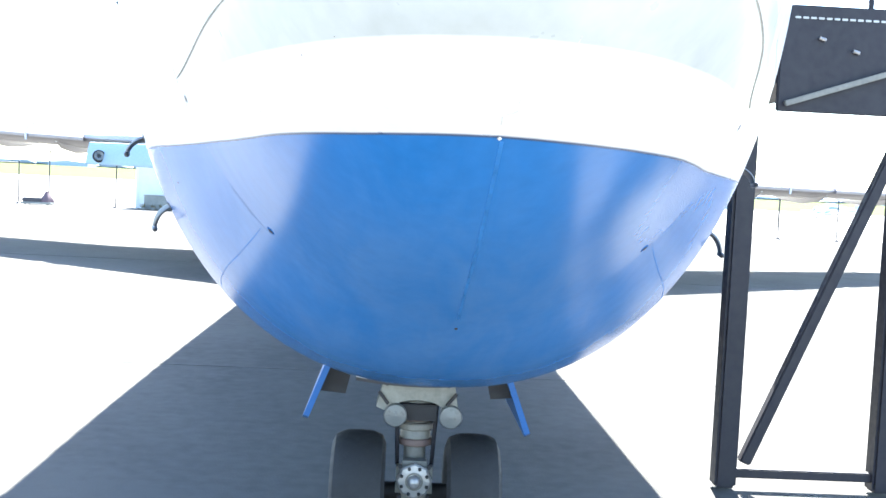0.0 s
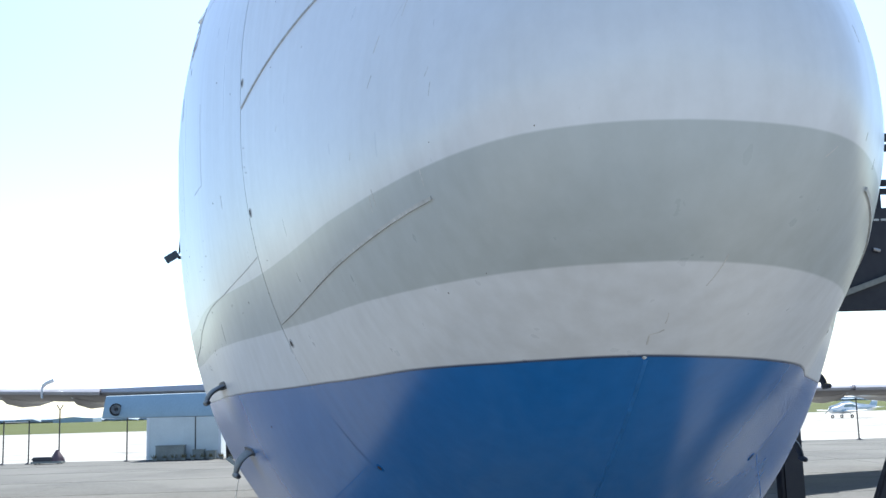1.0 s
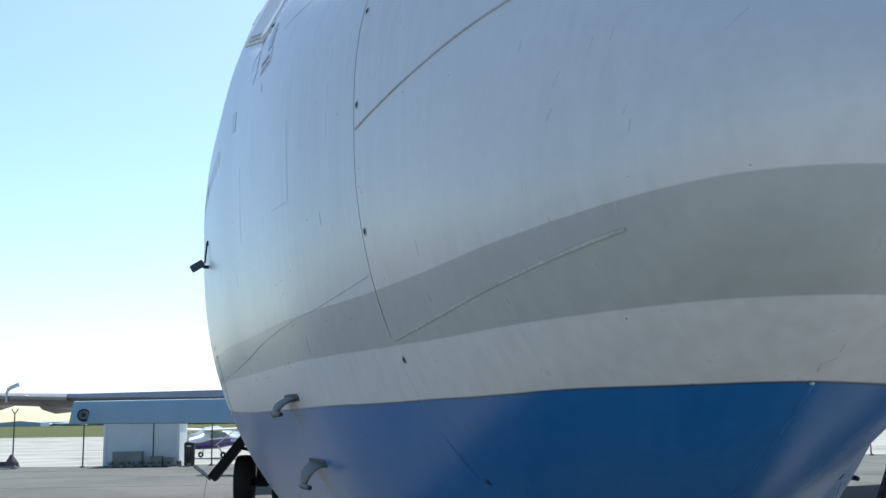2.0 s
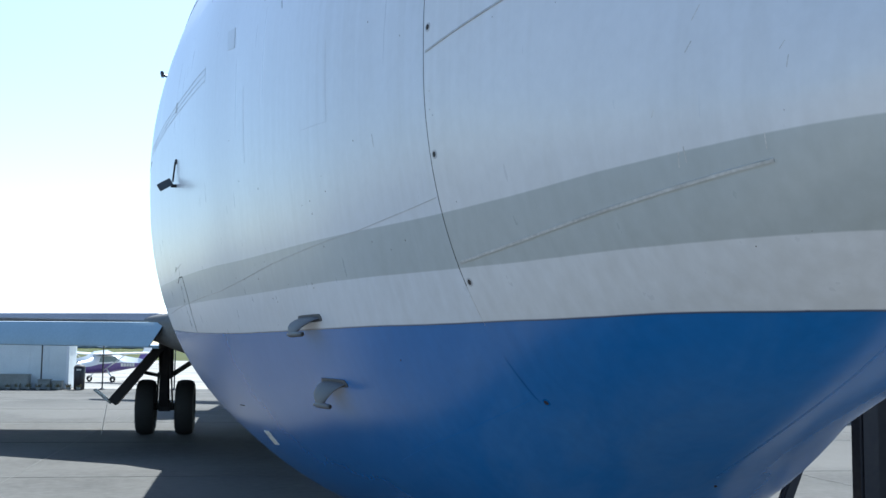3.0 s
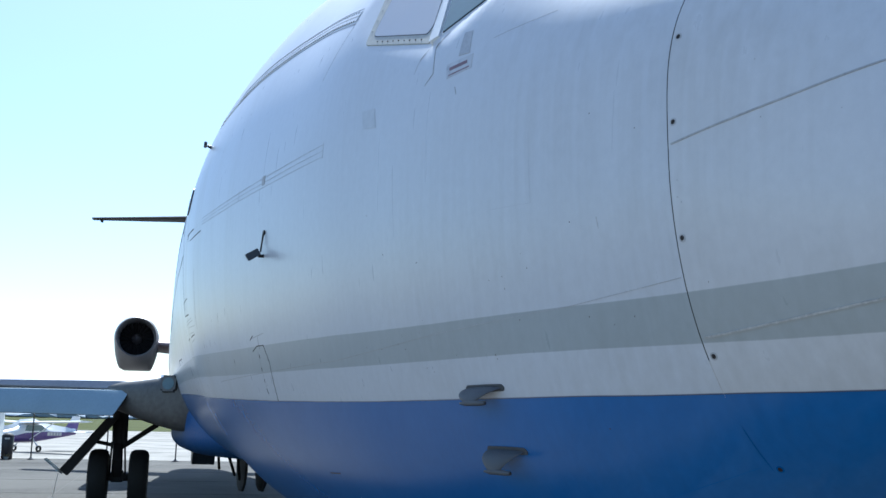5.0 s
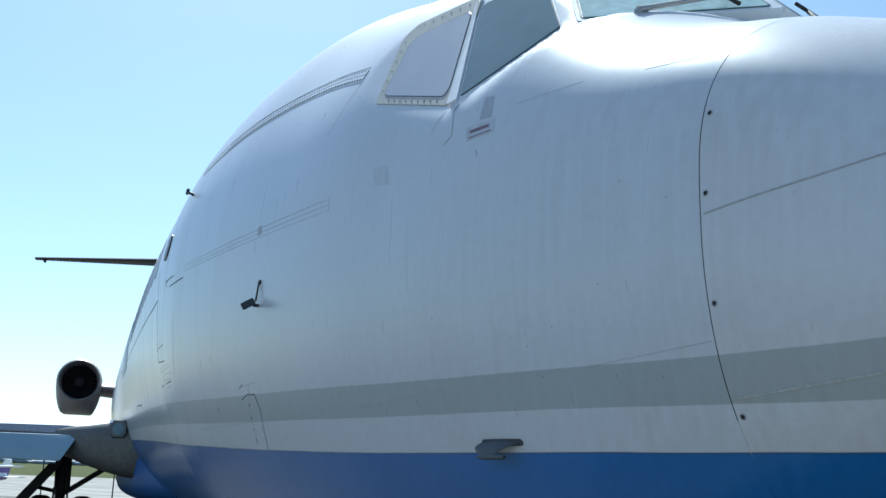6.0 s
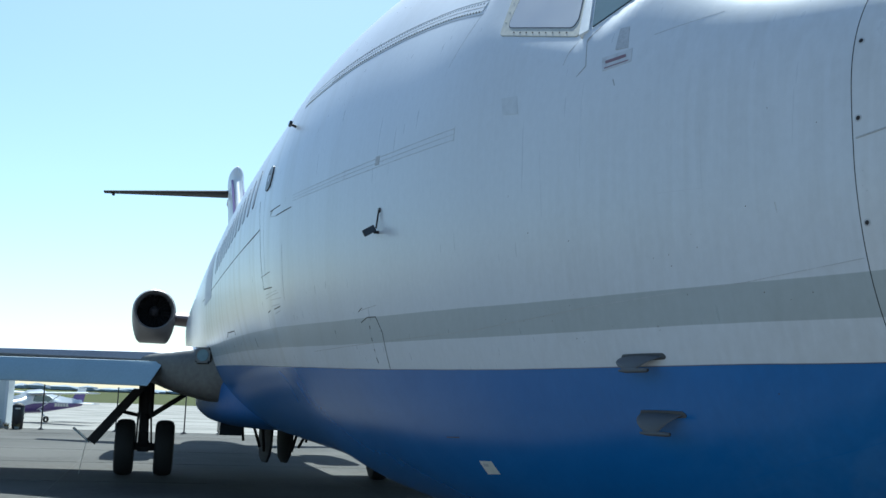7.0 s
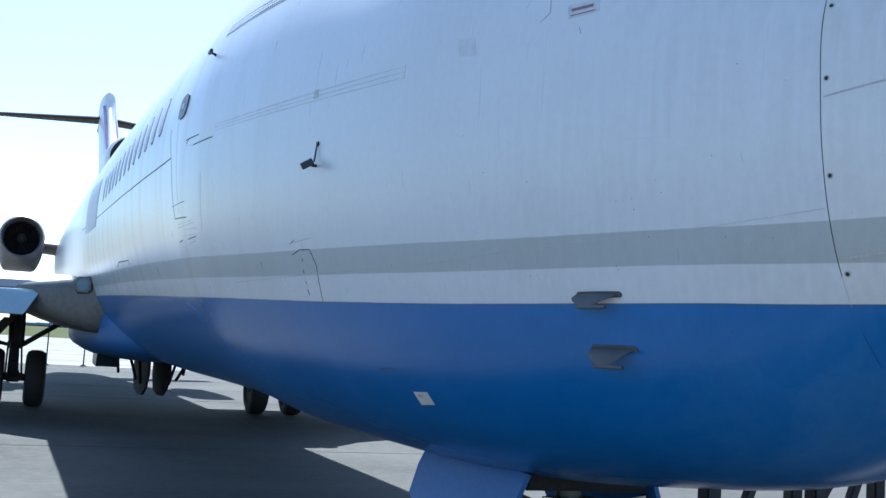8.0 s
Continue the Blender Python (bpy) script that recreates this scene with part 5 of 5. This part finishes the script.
# fin and tail trim
for side in (-1, 1):
    bm = bmesh.new()
    rows = []
    for z, y, t in ((6.6, 35.45, 0.24), (8.5, 39.1, 0.235), (10.6, 42.55, 0.22)):
        rows.append([Vector((side * (t + d), y + f, z)) for d, f in ((-0.06, 0.06), (0.010, 0.16), (0.010, 0.24), (-0.06, 0.24))])
    loft(bm, rows)
    part("fin_stripe", bm, M_PURPLE, jet, "thin purple stripe along the fin")
bm = bmesh.new()
rod(bm, (0, 42.6, 10.15), (0, 46.4, 10.22), 0.27, 0.16, 20)
part("tail_bullet", bm, M_BLIND, jet, "pale rounded tail bullet")

# ---- ground ----
def concrete(name, base, dark, joint=0.0):
    m = material(name, base, 0.9, vary=0.10, scale=1.2, bump=0.3, bump_scale=60)
    m.node_tree.nodes["Principled BSDF"].inputs["Specular IOR Level"].default_value = 0.12
    n, ln = m.node_tree.nodes, m.node_tree.links.new
    b = n["Principled BSDF"]
    src = b.inputs["Base Color"].links[0].from_socket
    tc = n.new("ShaderNodeTexCoord")
    st, cr = n.new("ShaderNodeTexNoise"), n.new("ShaderNodeTexNoise")
    st.inputs["Scale"].default_value, st.inputs["Detail"].default_value, st.inputs["Distortion"].default_value = 0.22, 8, 0.6
    cr.inputs["Scale"].default_value, cr.inputs["Detail"].default_value = 9.0, 8
    for t in (st, cr):
        ln(tc.outputs["Object"], t.inputs["Vector"])
    add = n.new("ShaderNodeMath")
    add.operation = "MULTIPLY_ADD"
    add.inputs[1].default_value = 0.35
    ln(cr.outputs[0], add.inputs[0])
    ln(st.outputs[0], add.inputs[2])
    r = n.new("ShaderNodeMapRange")
    r.inputs["From Min"].default_value, r.inputs["From Max"].default_value = 0.60, 0.85
    ln(add.outputs[0], r.inputs["Value"])
    mx = n.new("ShaderNodeMix")
    mx.data_type = "RGBA"
    ln(r.outputs[0], mx.inputs["Factor"])
    ln(src, mx.inputs["A"])
    mx.inputs["B"].default_value = (*dark, 1)
    ln(mx.outputs["Result"], b.inputs["Base Color"])
    return m


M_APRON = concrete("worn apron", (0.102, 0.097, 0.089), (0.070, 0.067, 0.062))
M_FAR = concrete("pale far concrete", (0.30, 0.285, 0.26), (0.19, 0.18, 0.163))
M_BOUNCE = concrete("pale stand concrete", (0.235, 0.225, 0.21), (0.185, 0.177, 0.163))
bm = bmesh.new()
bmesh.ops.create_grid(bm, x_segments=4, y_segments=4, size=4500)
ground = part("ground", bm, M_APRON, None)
tagged(ground, "grey worn airfield apron that runs to the horizon", "ground", kind="structure")
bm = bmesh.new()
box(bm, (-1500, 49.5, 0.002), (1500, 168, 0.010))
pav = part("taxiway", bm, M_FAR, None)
tagged(pav, "pale concrete taxiway beyond the parked airliner", "pavement", kind="structure")
# unseen pale slab, added to bounce light up onto the nose
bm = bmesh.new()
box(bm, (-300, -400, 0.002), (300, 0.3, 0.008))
bounce = part("concrete_stand", bm, M_BOUNCE, None)
tagged(bounce, "unseen pale slab added to bounce light onto the airliner nose", "pavement", kind="structure")
bm = bmesh.new()
box(bm, (-3000, 168, 0.002), (3000, 4200, 0.03))
grass = part("grass_field", bm, M_GREEN, None)
tagged(grass, "flat green airfield grass beyond the taxiway", "grass", kind="stuff")
# slab joints, 4 mm proud lines of tar
bm = bmesh.new()
for x in range(-60, 61, 6):
    box(bm, (x + 1.6 - 0.006, -30, 0.0), (x + 1.6 + 0.006, 49.4, 0.004))
for y in range(-30, 50, 6):
    box(bm, (-60, y + 2.7 - 0.006, 0.0), (60, y + 2.7 + 0.006, 0.0045))
joints = part("slab_joint", bm, material("dusty joint tar", (0.088, 0.083, 0.075), 0.85, vary=0.3), ground, smooth=False)
bm = bmesh.new()
for y in (62, 80, 101, 126, 150):
    box(bm, (-300, y - 0.15, 0.010), (300, y + 0.15, 0.014))
part("slab_joint", bm, material("worn joint sealant", (0.12, 0.112, 0.10), 0.8), pav, smooth=False)

# ---- boarding stairs ----
stairs = empty("boarding_stairs", (2.04, 5.0, 0))
tagged(stairs, "dark steel mobile boarding stairs beside the airliner", "stairs")
FX = (0.0, 1.03, 2.06, 3.09)


def bar(name, a, b, w=0.07, mat=M_STEEL, label=""):
    bm = bmesh.new()
    beam(bm, a, b, w, w)
    return part(name, bm, mat, stairs, label)


for y in (0.0, 1.5):
    for k, x in enumerate(FX):
        if y > 1 and k < 2:
            continue
        bar("leg", (x, y, 0.02), (x, y, (2.45 if y < 1 else 2.64) if k < 3 else 1.65), 0.14)
    for k in range(3):
        if y > 1 and k < 2:
            continue
        top = 2.40 if k < 2 else 1.60
        bar("brace", (FX[k] + 0.12, y - 0.02, 0.18), (FX[k + 1] - 0.04, y - 0.02, top - 0.1), 0.075)
        bar("base_rail", (FX[k] + 0.03, y, 0.11), (FX[k + 1] - 0.03, y, 0.11), 0.06)
    bm = bmesh.new()
    box(bm, (0.18, y - 0.03, 2.44 if y < 1 else 2.64), (2.6, y + 0.01, 3.11), 0.008)
    panel = part("side_panel", bm, M_STEEL, stairs, "dark steel side panel")
    for k in range(36):
        bm = bmesh.new()
        box(bm, (0.26 + 0.05 * k, y - 0.036, 3.023), (0.297 + 0.05 * k, y - 0.031, 3.037), 0.002)
        part("vent_slot", bm, M_LSTEEL, panel)
    for x, z in ((0.44, 2.90), (0.66, 2.83)):
        bm = bmesh.new()
        rod(bm, (x - 0.02, y - 0.045, z + 0.006), (x + 0.02, y - 0.045, z - 0.006), 0.012, n=8)
        part("clamp", bm, M_LSTEEL, panel)
    bar("edge_tube", (0.22, y - 0.06, 2.485), (1.6, y - 0.06, 2.95), 0.035, M_GEAR, "worn light steel tube")
    for z, w in ((3.22, 0.028), (3.515, 0.045), (3.585, 0.050)):
        bar("hand_rail", (0.2, y, z), (2.6, y, z), w)
    for x in (0.2, 1.4, 2.6):
        bar("rail_post", (x, y, 3.11), (x, y, 3.58), 0.035)
for x in FX[2:]:
    bar("cross_tie", (x, 0.05, 0.11), (x, 1.45, 0.11), 0.06)
bm = bmesh.new()
box(bm, (-0.35, 0.02, 2.62), (2.6, 1.46, 2.68), 0.008)
part("platform_deck", bm, M_STEEL, stairs)
for k in range(9):
    bm = bmesh.new()
    box(bm, (2.6 + 0.28 * k, 0.05, 2.25 - 0.25 * k), (2.9 + 0.28 * k, 1.45, 2.29 - 0.25 * k), 0.006)
    part("tread", bm, M_STEEL, stairs)
for y in (0.0, 1.5):
    bar("stringer", (2.55, y, 2.35), (5.1, y, 0.05), 0.12)

# ---- barrier posts, shed and clutter ----
def post(x, y, h, group="barrier posts"):
    e = empty("barrier_post", (x, y, 0))
    bm = bmesh.new()
    lathe(bm, [(0.012, 0.16), (0.03, 0.15), (0.08, 0.05), (0.12, 0.03)], (0, 0, 0), (0, 0, 1), 16)
    part("foot", bm, M_BLACK, e)
    bm = bmesh.new()
    rod(bm, (0, 0, 0.1), (0, 0, h), 0.032, 0.028, 10)
    part("pole", bm, M_BLACK, e)
    bm = bmesh.new()
    lathe(bm, [(0, 0.03), (0.015, 0.045), (0.05, 0.03), (0.06, 0.0)], (0, 0, h), (0, 0, 1), 12)
    part("cap", bm, M_BLACK, e)
    return tagged(e, "thin black barrier post on a round foot", "post", group)


first = post(-17.33, 48.3, 1.90)
for x, y in ((-18.46, 48.3), (-12.95, 48.3), (-9.9, 48.4), (-7.3, 48.4), (-4.2, 48.5), (-1.25, 48.5), (0.35, 49.2), (20.65, 48.4), (17.85, 48.4), (23.5, 48.5), (25.5, 69.9)):
    copy_thing(first, Matrix.Translation((x, y, 0)))
e = empty("barrier_rope", (-18.46, 48.3, 0))
bm = bmesh.new()
rod(bm, (0, 0, 1.88), (1.13, 0, 1.88), 0.015, n=6)
part("rope", bm, M_LSTEEL, e)
tagged(e, "pale rope slung between two black barrier posts", "rope")
tall = empty("lamp_post", (-17.0, 51.6, 0))
bm = bmesh.new()
rod(bm, (0, 0, 0.0), (0, 0, 2.45), 0.035, 0.03, 10)
part("pole", bm, M_BLACK, tall)
for s in (-1, 1):
    bm = bmesh.new()
    rod(bm, (0, 0, 2.42), (s * 0.16, 0, 2.68), 0.025, n=8)
    part("fork_arm", bm, M_BLACK, tall)
tagged(tall, "tall black post with a forked head", "post")

shed = empty("shed", (-10.1, 48.9, 0))
bm = bmesh.new()
box(bm, (-2.05, 0.0, 0.02), (1.22, 2.6, 2.35), 0.02)
part("wall", bm, M_SHED, shed)
bm = bmesh.new()
box(bm, (-2.15, -0.1, 2.352), (1.32, 2.7, 2.45), 0.02)
part("roof", bm, M_CRATE, shed)
for x in (-2.05, 1.22):
    bm = bmesh.new()
    box(bm, (x - 0.06, -0.03, 0.02), (x + 0.06, -0.004, 2.34), 0.008)
    part("corner_trim", bm, M_WHITE, shed)
for x in (-1.2, -0.4, 0.4):
    bm = bmesh.new()
    box(bm, (x - 0.015, -0.012, 0.05), (x + 0.015, -0.003, 2.3))
    part("cladding_joint", bm, M_SHED, shed)
tagged(shed, "small pale blue-white shed with a flat roof", "shed")


def crate(x, y, w, d, h, mat=M_CRATE, label="weathered grey crate against the shed"):
    e = empty("crate", (x, y, 0))
    bm = bmesh.new()
    box(bm, (-w / 2, -d / 2, 0.012), (w / 2, d / 2, h), 0.02)
    b = part("body", bm, mat, e)
    for k in range(max(2, int(w / 0.25))):
        bm = bmesh.new()
        xx = -w / 2 + w * (k + 0.5) / max(2, int(w / 0.25))
        box(bm, (xx - 0.04, -d / 2 - 0.02, 0.03), (xx + 0.04, -d / 2 - 0.003, h - 0.03), 0.004)
        part("slat", bm, mat, b)
    bm = bmesh.new()
    box(bm, (-w / 2 - 0.02, -d / 2 - 0.02, h + 0.003), (w / 2 + 0.02, d / 2 + 0.02, h + 0.05), 0.01)
    part("lid", bm, mat, e)
    return tagged(e, label, "crate", "crates by the shed")


crate(-11.0, 48.4, 1.25, 0.6, 0.62)
crate(-9.75, 48.5, 0.5, 0.5, 0.40)
crate(-9.2, 48.45, 0.42, 0.5, 0.34)
for k in range(9):
    x = -11.6 + 0.42 * k
    e = empty("planter", (x, 47.9 + 0.1 * (k % 2), 0))
    bm = bmesh.new()
    lathe(bm, [(0.01, 0.08), (0.10, 0.11), (0.12, 0.10)], (0, 0, 0), (0, 0, 1), 12)
    part("pot", bm, M_CRATE, e)
    bm = bmesh.new()
    rng = random.Random(k)
    for j in range(26):
        a, r = rng.uniform(0, 6.28), rng.uniform(0.02, 0.13)
        p = Vector((r * math.cos(a), r * math.sin(a), 0.12))
        q = p + Vector((math.cos(a) * 0.08, math.sin(a) * 0.08, rng.uniform(0.06, 0.18)))
        s = Vector((-math.sin(a), math.cos(a), 0)) * 0.018
        bm.faces.new([bm.verts.new(v) for v in (p - s, p + s, q + s * 0.3, q - s * 0.3)])
    part("dry_leaves", bm, material("dry leaves", (0.16, 0.13, 0.06), 0.8), e)
    tagged(e, "low pot with dry leaves by the shed", "plant pot", "pots by the shed")

binn = empty("litter_bin", (-8.27, 48.3, 0))
bm = bmesh.new()
lathe(bm, [(0.01, 0.20), (0.05, 0.23), (0.94, 0.25), (0.96, 0.24)], (0, 0, 0), (0, 0, 1), 24)
part("body", bm, M_BLACK, binn)
bm = bmesh.new()
lathe(bm, [(0.96, 0.26), (1.00, 0.25), (1.09, 0.16), (1.12, 0.0)], (0, 0, 0), (0, 0, 1), 24)
part("lid", bm, M_DGEAR, binn)
bm = bmesh.new()
box(bm, (-0.10, -0.27, 0.85), (0.10, -0.24, 0.92), 0.008)
part("flap", bm, M_LABEL, binn)
tagged(binn, "black round litter bin with a domed lid", "litter bin")

cart = empty("tow_cart", (-16.35, 48.0, 0))
cart.scale = (0.8, 0.8, 0.8)
bm = bmesh.new()
box(bm, (-0.85, -0.4, 0.06), (0.85, 0.4, 0.16), 0.02)
part("deck", bm, M_CRATE, cart)
for x in (-0.6, 0.65):
    for y in (-0.34, 0.34):
        bm = bmesh.new()
        tyre(bm, (0, 0, 0), 0.07, 0.06, 14)
        bmesh.ops.transform(bm, matrix=pose(x, y, 0.07, 0, 0, 90), verts=bm.verts)
        part("wheel", bm, M_RUBBER, cart)
bm = bmesh.new()
rows = []
for z, s in ((0.163, 1.1), (0.32, 1.0), (0.48, 0.72), (0.62, 0.45), (0.70, 0.30), (0.78, 0.22)):
    rows.append([Vector((0.48 + 0.34 * s * (1 + 0.2 * math.sin(3 * a)) * math.cos(a), 0.34 * s * math.sin(a), z)) for a in [2 * math.pi * k / 18 for k in range(18)]])
loft(bm, rows)
part("tarpaulin", bm, material("faded pink tarpaulin", (0.12, 0.08, 0.09), 0.8, vary=0.25, bump=0.4, bump_scale=8), cart, "faded pinkish tarpaulin heap")
bm = bmesh.new()
box(bm, (-0.82, -0.34, 0.163), (0.3, 0.34, 0.40), 0.06)
part("load", bm, material("dark canvas load", (0.075, 0.07, 0.078), 0.8, vary=0.3), cart)
tagged(cart, "low grey tow cart with a faded tarpaulin heap", "cart")


# ---- light aircraft ----
def light_plane(at, heading, high, body_mat, trim_mat, label):
    e = empty("light_aircraft", at)
    e.rotation_euler = (0, 0, radians(heading))
    e.scale = (0.92, 0.92, 0.92)
    bm = bmesh.new()
    rows = []
    for x, hw, zc, hz in ((-2.3, 0.12, 0.85, 0.14), (-2.15, 0.32, 0.86, 0.30), (-1.3, 0.46, 0.92, 0.40), (-0.7, 0.50, 1.05, 0.55), (0.3, 0.50, 1.10, 0.58),
                           (1.2, 0.36, 1.02, 0.38), (2.6, 0.18, 1.02, 0.20), (3.6, 0.07, 1.08, 0.12)):
        rows.append([Vector((x, hw * math.cos(a), zc + hz * math.copysign(abs(math.sin(a)) ** 0.8, math.sin(a)))) for a in [2 * math.pi * k / 24 for k in range(24)]])
    loft(bm, rows)
    f = part("fuselage", bm, trim_mat if high else body_mat, e)
    bm = bmesh.new()
    loft(bm, [[q + Vector((0, (q.y) * 0.025, 0.012)) if k <= 12 else q + Vector((0, 0, 0.2)) for k, q in enumerate(r[:13] + r[6:7])] for r in [[Vector((p.x, p.y, max(p.z, zz))) for p in row] for row, zz in zip(rows, (0.80, 0.76, 0.74, 0.80, 1.04, 1.14, 1.10, 1.11))]])
    part("upper_fuselage", bm, body_mat, e)
    bm = bmesh.new()
    zw = 1.62 if high else 0.72
    rows = []
    for y, c in ((-4.6, 1.05), (-2.0, 1.4), (0, 1.4), (2.0, 1.4), (4.6, 1.05)):
        rows.append([Vector((q.y, y, q.z)) for q in airfoil((0, -0.85, zw + abs(y) * 0.03), c, 0.11)])
    loft(bm, rows)
    part("wing", bm, M_WHITE, e)
    bm = bmesh.new()
    loft(bm, [[Vector((x, y, z)) for x, y in ((xa, 0), ((xa + xb) / 2, 0.05), (xb, 0), ((xa + xb) / 2, -0.05))] for xa, xb, z in ((2.3, 3.7, 1.05), (2.85, 3.82, 1.45), (3.1, 3.9, 1.75))])
    part("fin", bm, trim_mat, e)
    bm = bmesh.new()
    loft(bm, [[Vector((x, y, z)) for x, y in ((xa, 0), ((xa + xb) / 2, 0.05), (xb, 0), ((xa + xb) / 2, -0.05))] for xa, xb, z in ((3.1, 3.9, 1.753), (3.3, 3.95, 2.05))])
    part("fin_tip", bm, M_WHITE, e)
    bm = bmesh.new()
    loft(bm, [[Vector((x, y, 1.12 + dz)) for x, dz in ((2.9, 0), (3.2, 0.04), (3.8, 0), (3.2, -0.03))] for y in (-1.4, 1.4)])
    part("tailplane", bm, M_WHITE, e)
    for x, y in ((-1.9, 0), (-0.1, -0.95), (-0.1, 0.95)):
        bm = bmesh.new()
        tyre(bm, (0, 0, 0), 0.19, 0.13, 20)
        bmesh.ops.transform(bm, matrix=pose(x, y, 0.19, 0, 0, 90), verts=bm.verts)
        w = part("wheel", bm, M_RUBBER, e)
        bm = bmesh.new()
        rod(bm, (x, y, 0.22), (x * 0.9, y * 0.45, 0.75), 0.04, n=8)
        part("gear_leg", bm, M_WHITE, e)
    for side in (-1, 1):
        bm = bmesh.new()
        loft(bm, [[Vector((x, side * (0.505 + d), z)) for x, z in ((-0.75, 1.18), (-0.2, 1.15), (0.55, 1.15), (0.85, 1.25), (0.45, 1.50), (-0.55, 1.50))] for d in (-0.05, 0.0)])
        part("cabin_glazing", bm, M_GLASS, e)
        for k in range(5):
            bm = bmesh.new()
            x = 1.05 + 0.26 * k
            y = side * (hermite([0.3, 1.2, 2.6, 3.6], [0.50, 0.36, 0.18, 0.07], x + 0.085) + 0.012)
            box(bm, (x, y - 0.012, 0.91), (x + 0.18, y + 0.012, 1.10), 0.004)
            part("registration_bar", bm, M_LABEL, e)
        if not high:
            bm = bmesh.new()
            loft(bm, [[Vector((x, side * (hw + d), z)) for x, hw, z in ((-2.0, 0.36, 0.72), (-0.7, 0.503, 0.72), (1.0, 0.405, 0.80), (3.0, 0.155, 1.00), (3.0, 0.155, 1.10), (1.0, 0.40, 1.10), (-0.7, 0.51, 0.98), (-2.0, 0.34, 0.95))] for d in (-0.03, 0.008)])
            part("side_stripe", bm, trim_mat, e)
    bm = bmesh.new()
    lathe(bm, [(-0.22, 0.0), (-0.12, 0.09), (0.0, 0.13), (0.02, 0.13)], (-2.32, 0, 0.86), (1, 0, 0), 16)
    part("spinner", bm, M_WHITE, e)
    bm = bmesh.new()
    beam(bm, (-2.4, -0.62, 1.2), (-2.4, 0.62, 0.52), 0.10, 0.025)
    part("propeller", bm, M_BLACK, e)
    if high:
        for side in (-1, 1):
            bm = bmesh.new()
            rod(bm, (-0.3, side * 0.42, 0.70), (-0.2, side * 2.1, 1.66), 0.03, n=8)
            part("wing_strut", bm, M_WHITE, e)
    return tagged(e, label, "light aircraft", "parked light aircraft")


light_plane((-8.65, 59.3, 0.011), 50, True, M_WHITE, material("violet stripe paint", (0.10, 0.06, 0.22), 0.3), "white and violet high-wing light aircraft parked on the taxiway")
light_plane((44.6, 108, 0.011), 12, False, M_WHITE, M_LBLUE, "white low-wing light aircraft parked far off")

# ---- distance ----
# aerial haze is mixed into the colours of the woods and hangars
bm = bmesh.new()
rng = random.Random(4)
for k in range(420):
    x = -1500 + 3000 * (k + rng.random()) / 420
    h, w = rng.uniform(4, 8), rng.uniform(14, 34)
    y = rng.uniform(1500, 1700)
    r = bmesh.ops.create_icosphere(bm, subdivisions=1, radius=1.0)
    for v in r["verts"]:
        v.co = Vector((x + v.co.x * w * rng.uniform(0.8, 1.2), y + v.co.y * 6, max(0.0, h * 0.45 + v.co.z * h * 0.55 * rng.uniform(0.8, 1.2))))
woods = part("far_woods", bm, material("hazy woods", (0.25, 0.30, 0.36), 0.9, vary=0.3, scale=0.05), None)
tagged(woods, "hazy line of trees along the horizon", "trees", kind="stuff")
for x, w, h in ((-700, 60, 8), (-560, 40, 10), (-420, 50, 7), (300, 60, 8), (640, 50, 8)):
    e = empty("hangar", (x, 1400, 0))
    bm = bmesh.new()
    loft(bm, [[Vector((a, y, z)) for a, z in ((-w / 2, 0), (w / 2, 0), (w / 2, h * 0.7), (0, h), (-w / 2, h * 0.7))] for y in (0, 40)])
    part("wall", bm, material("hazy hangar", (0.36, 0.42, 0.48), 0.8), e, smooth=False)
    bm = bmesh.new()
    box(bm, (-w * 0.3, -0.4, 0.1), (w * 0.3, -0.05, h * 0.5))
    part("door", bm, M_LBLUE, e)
    tagged(e, "distant hangar on the horizon with haze in its colour", "hangar", "distant hangars")
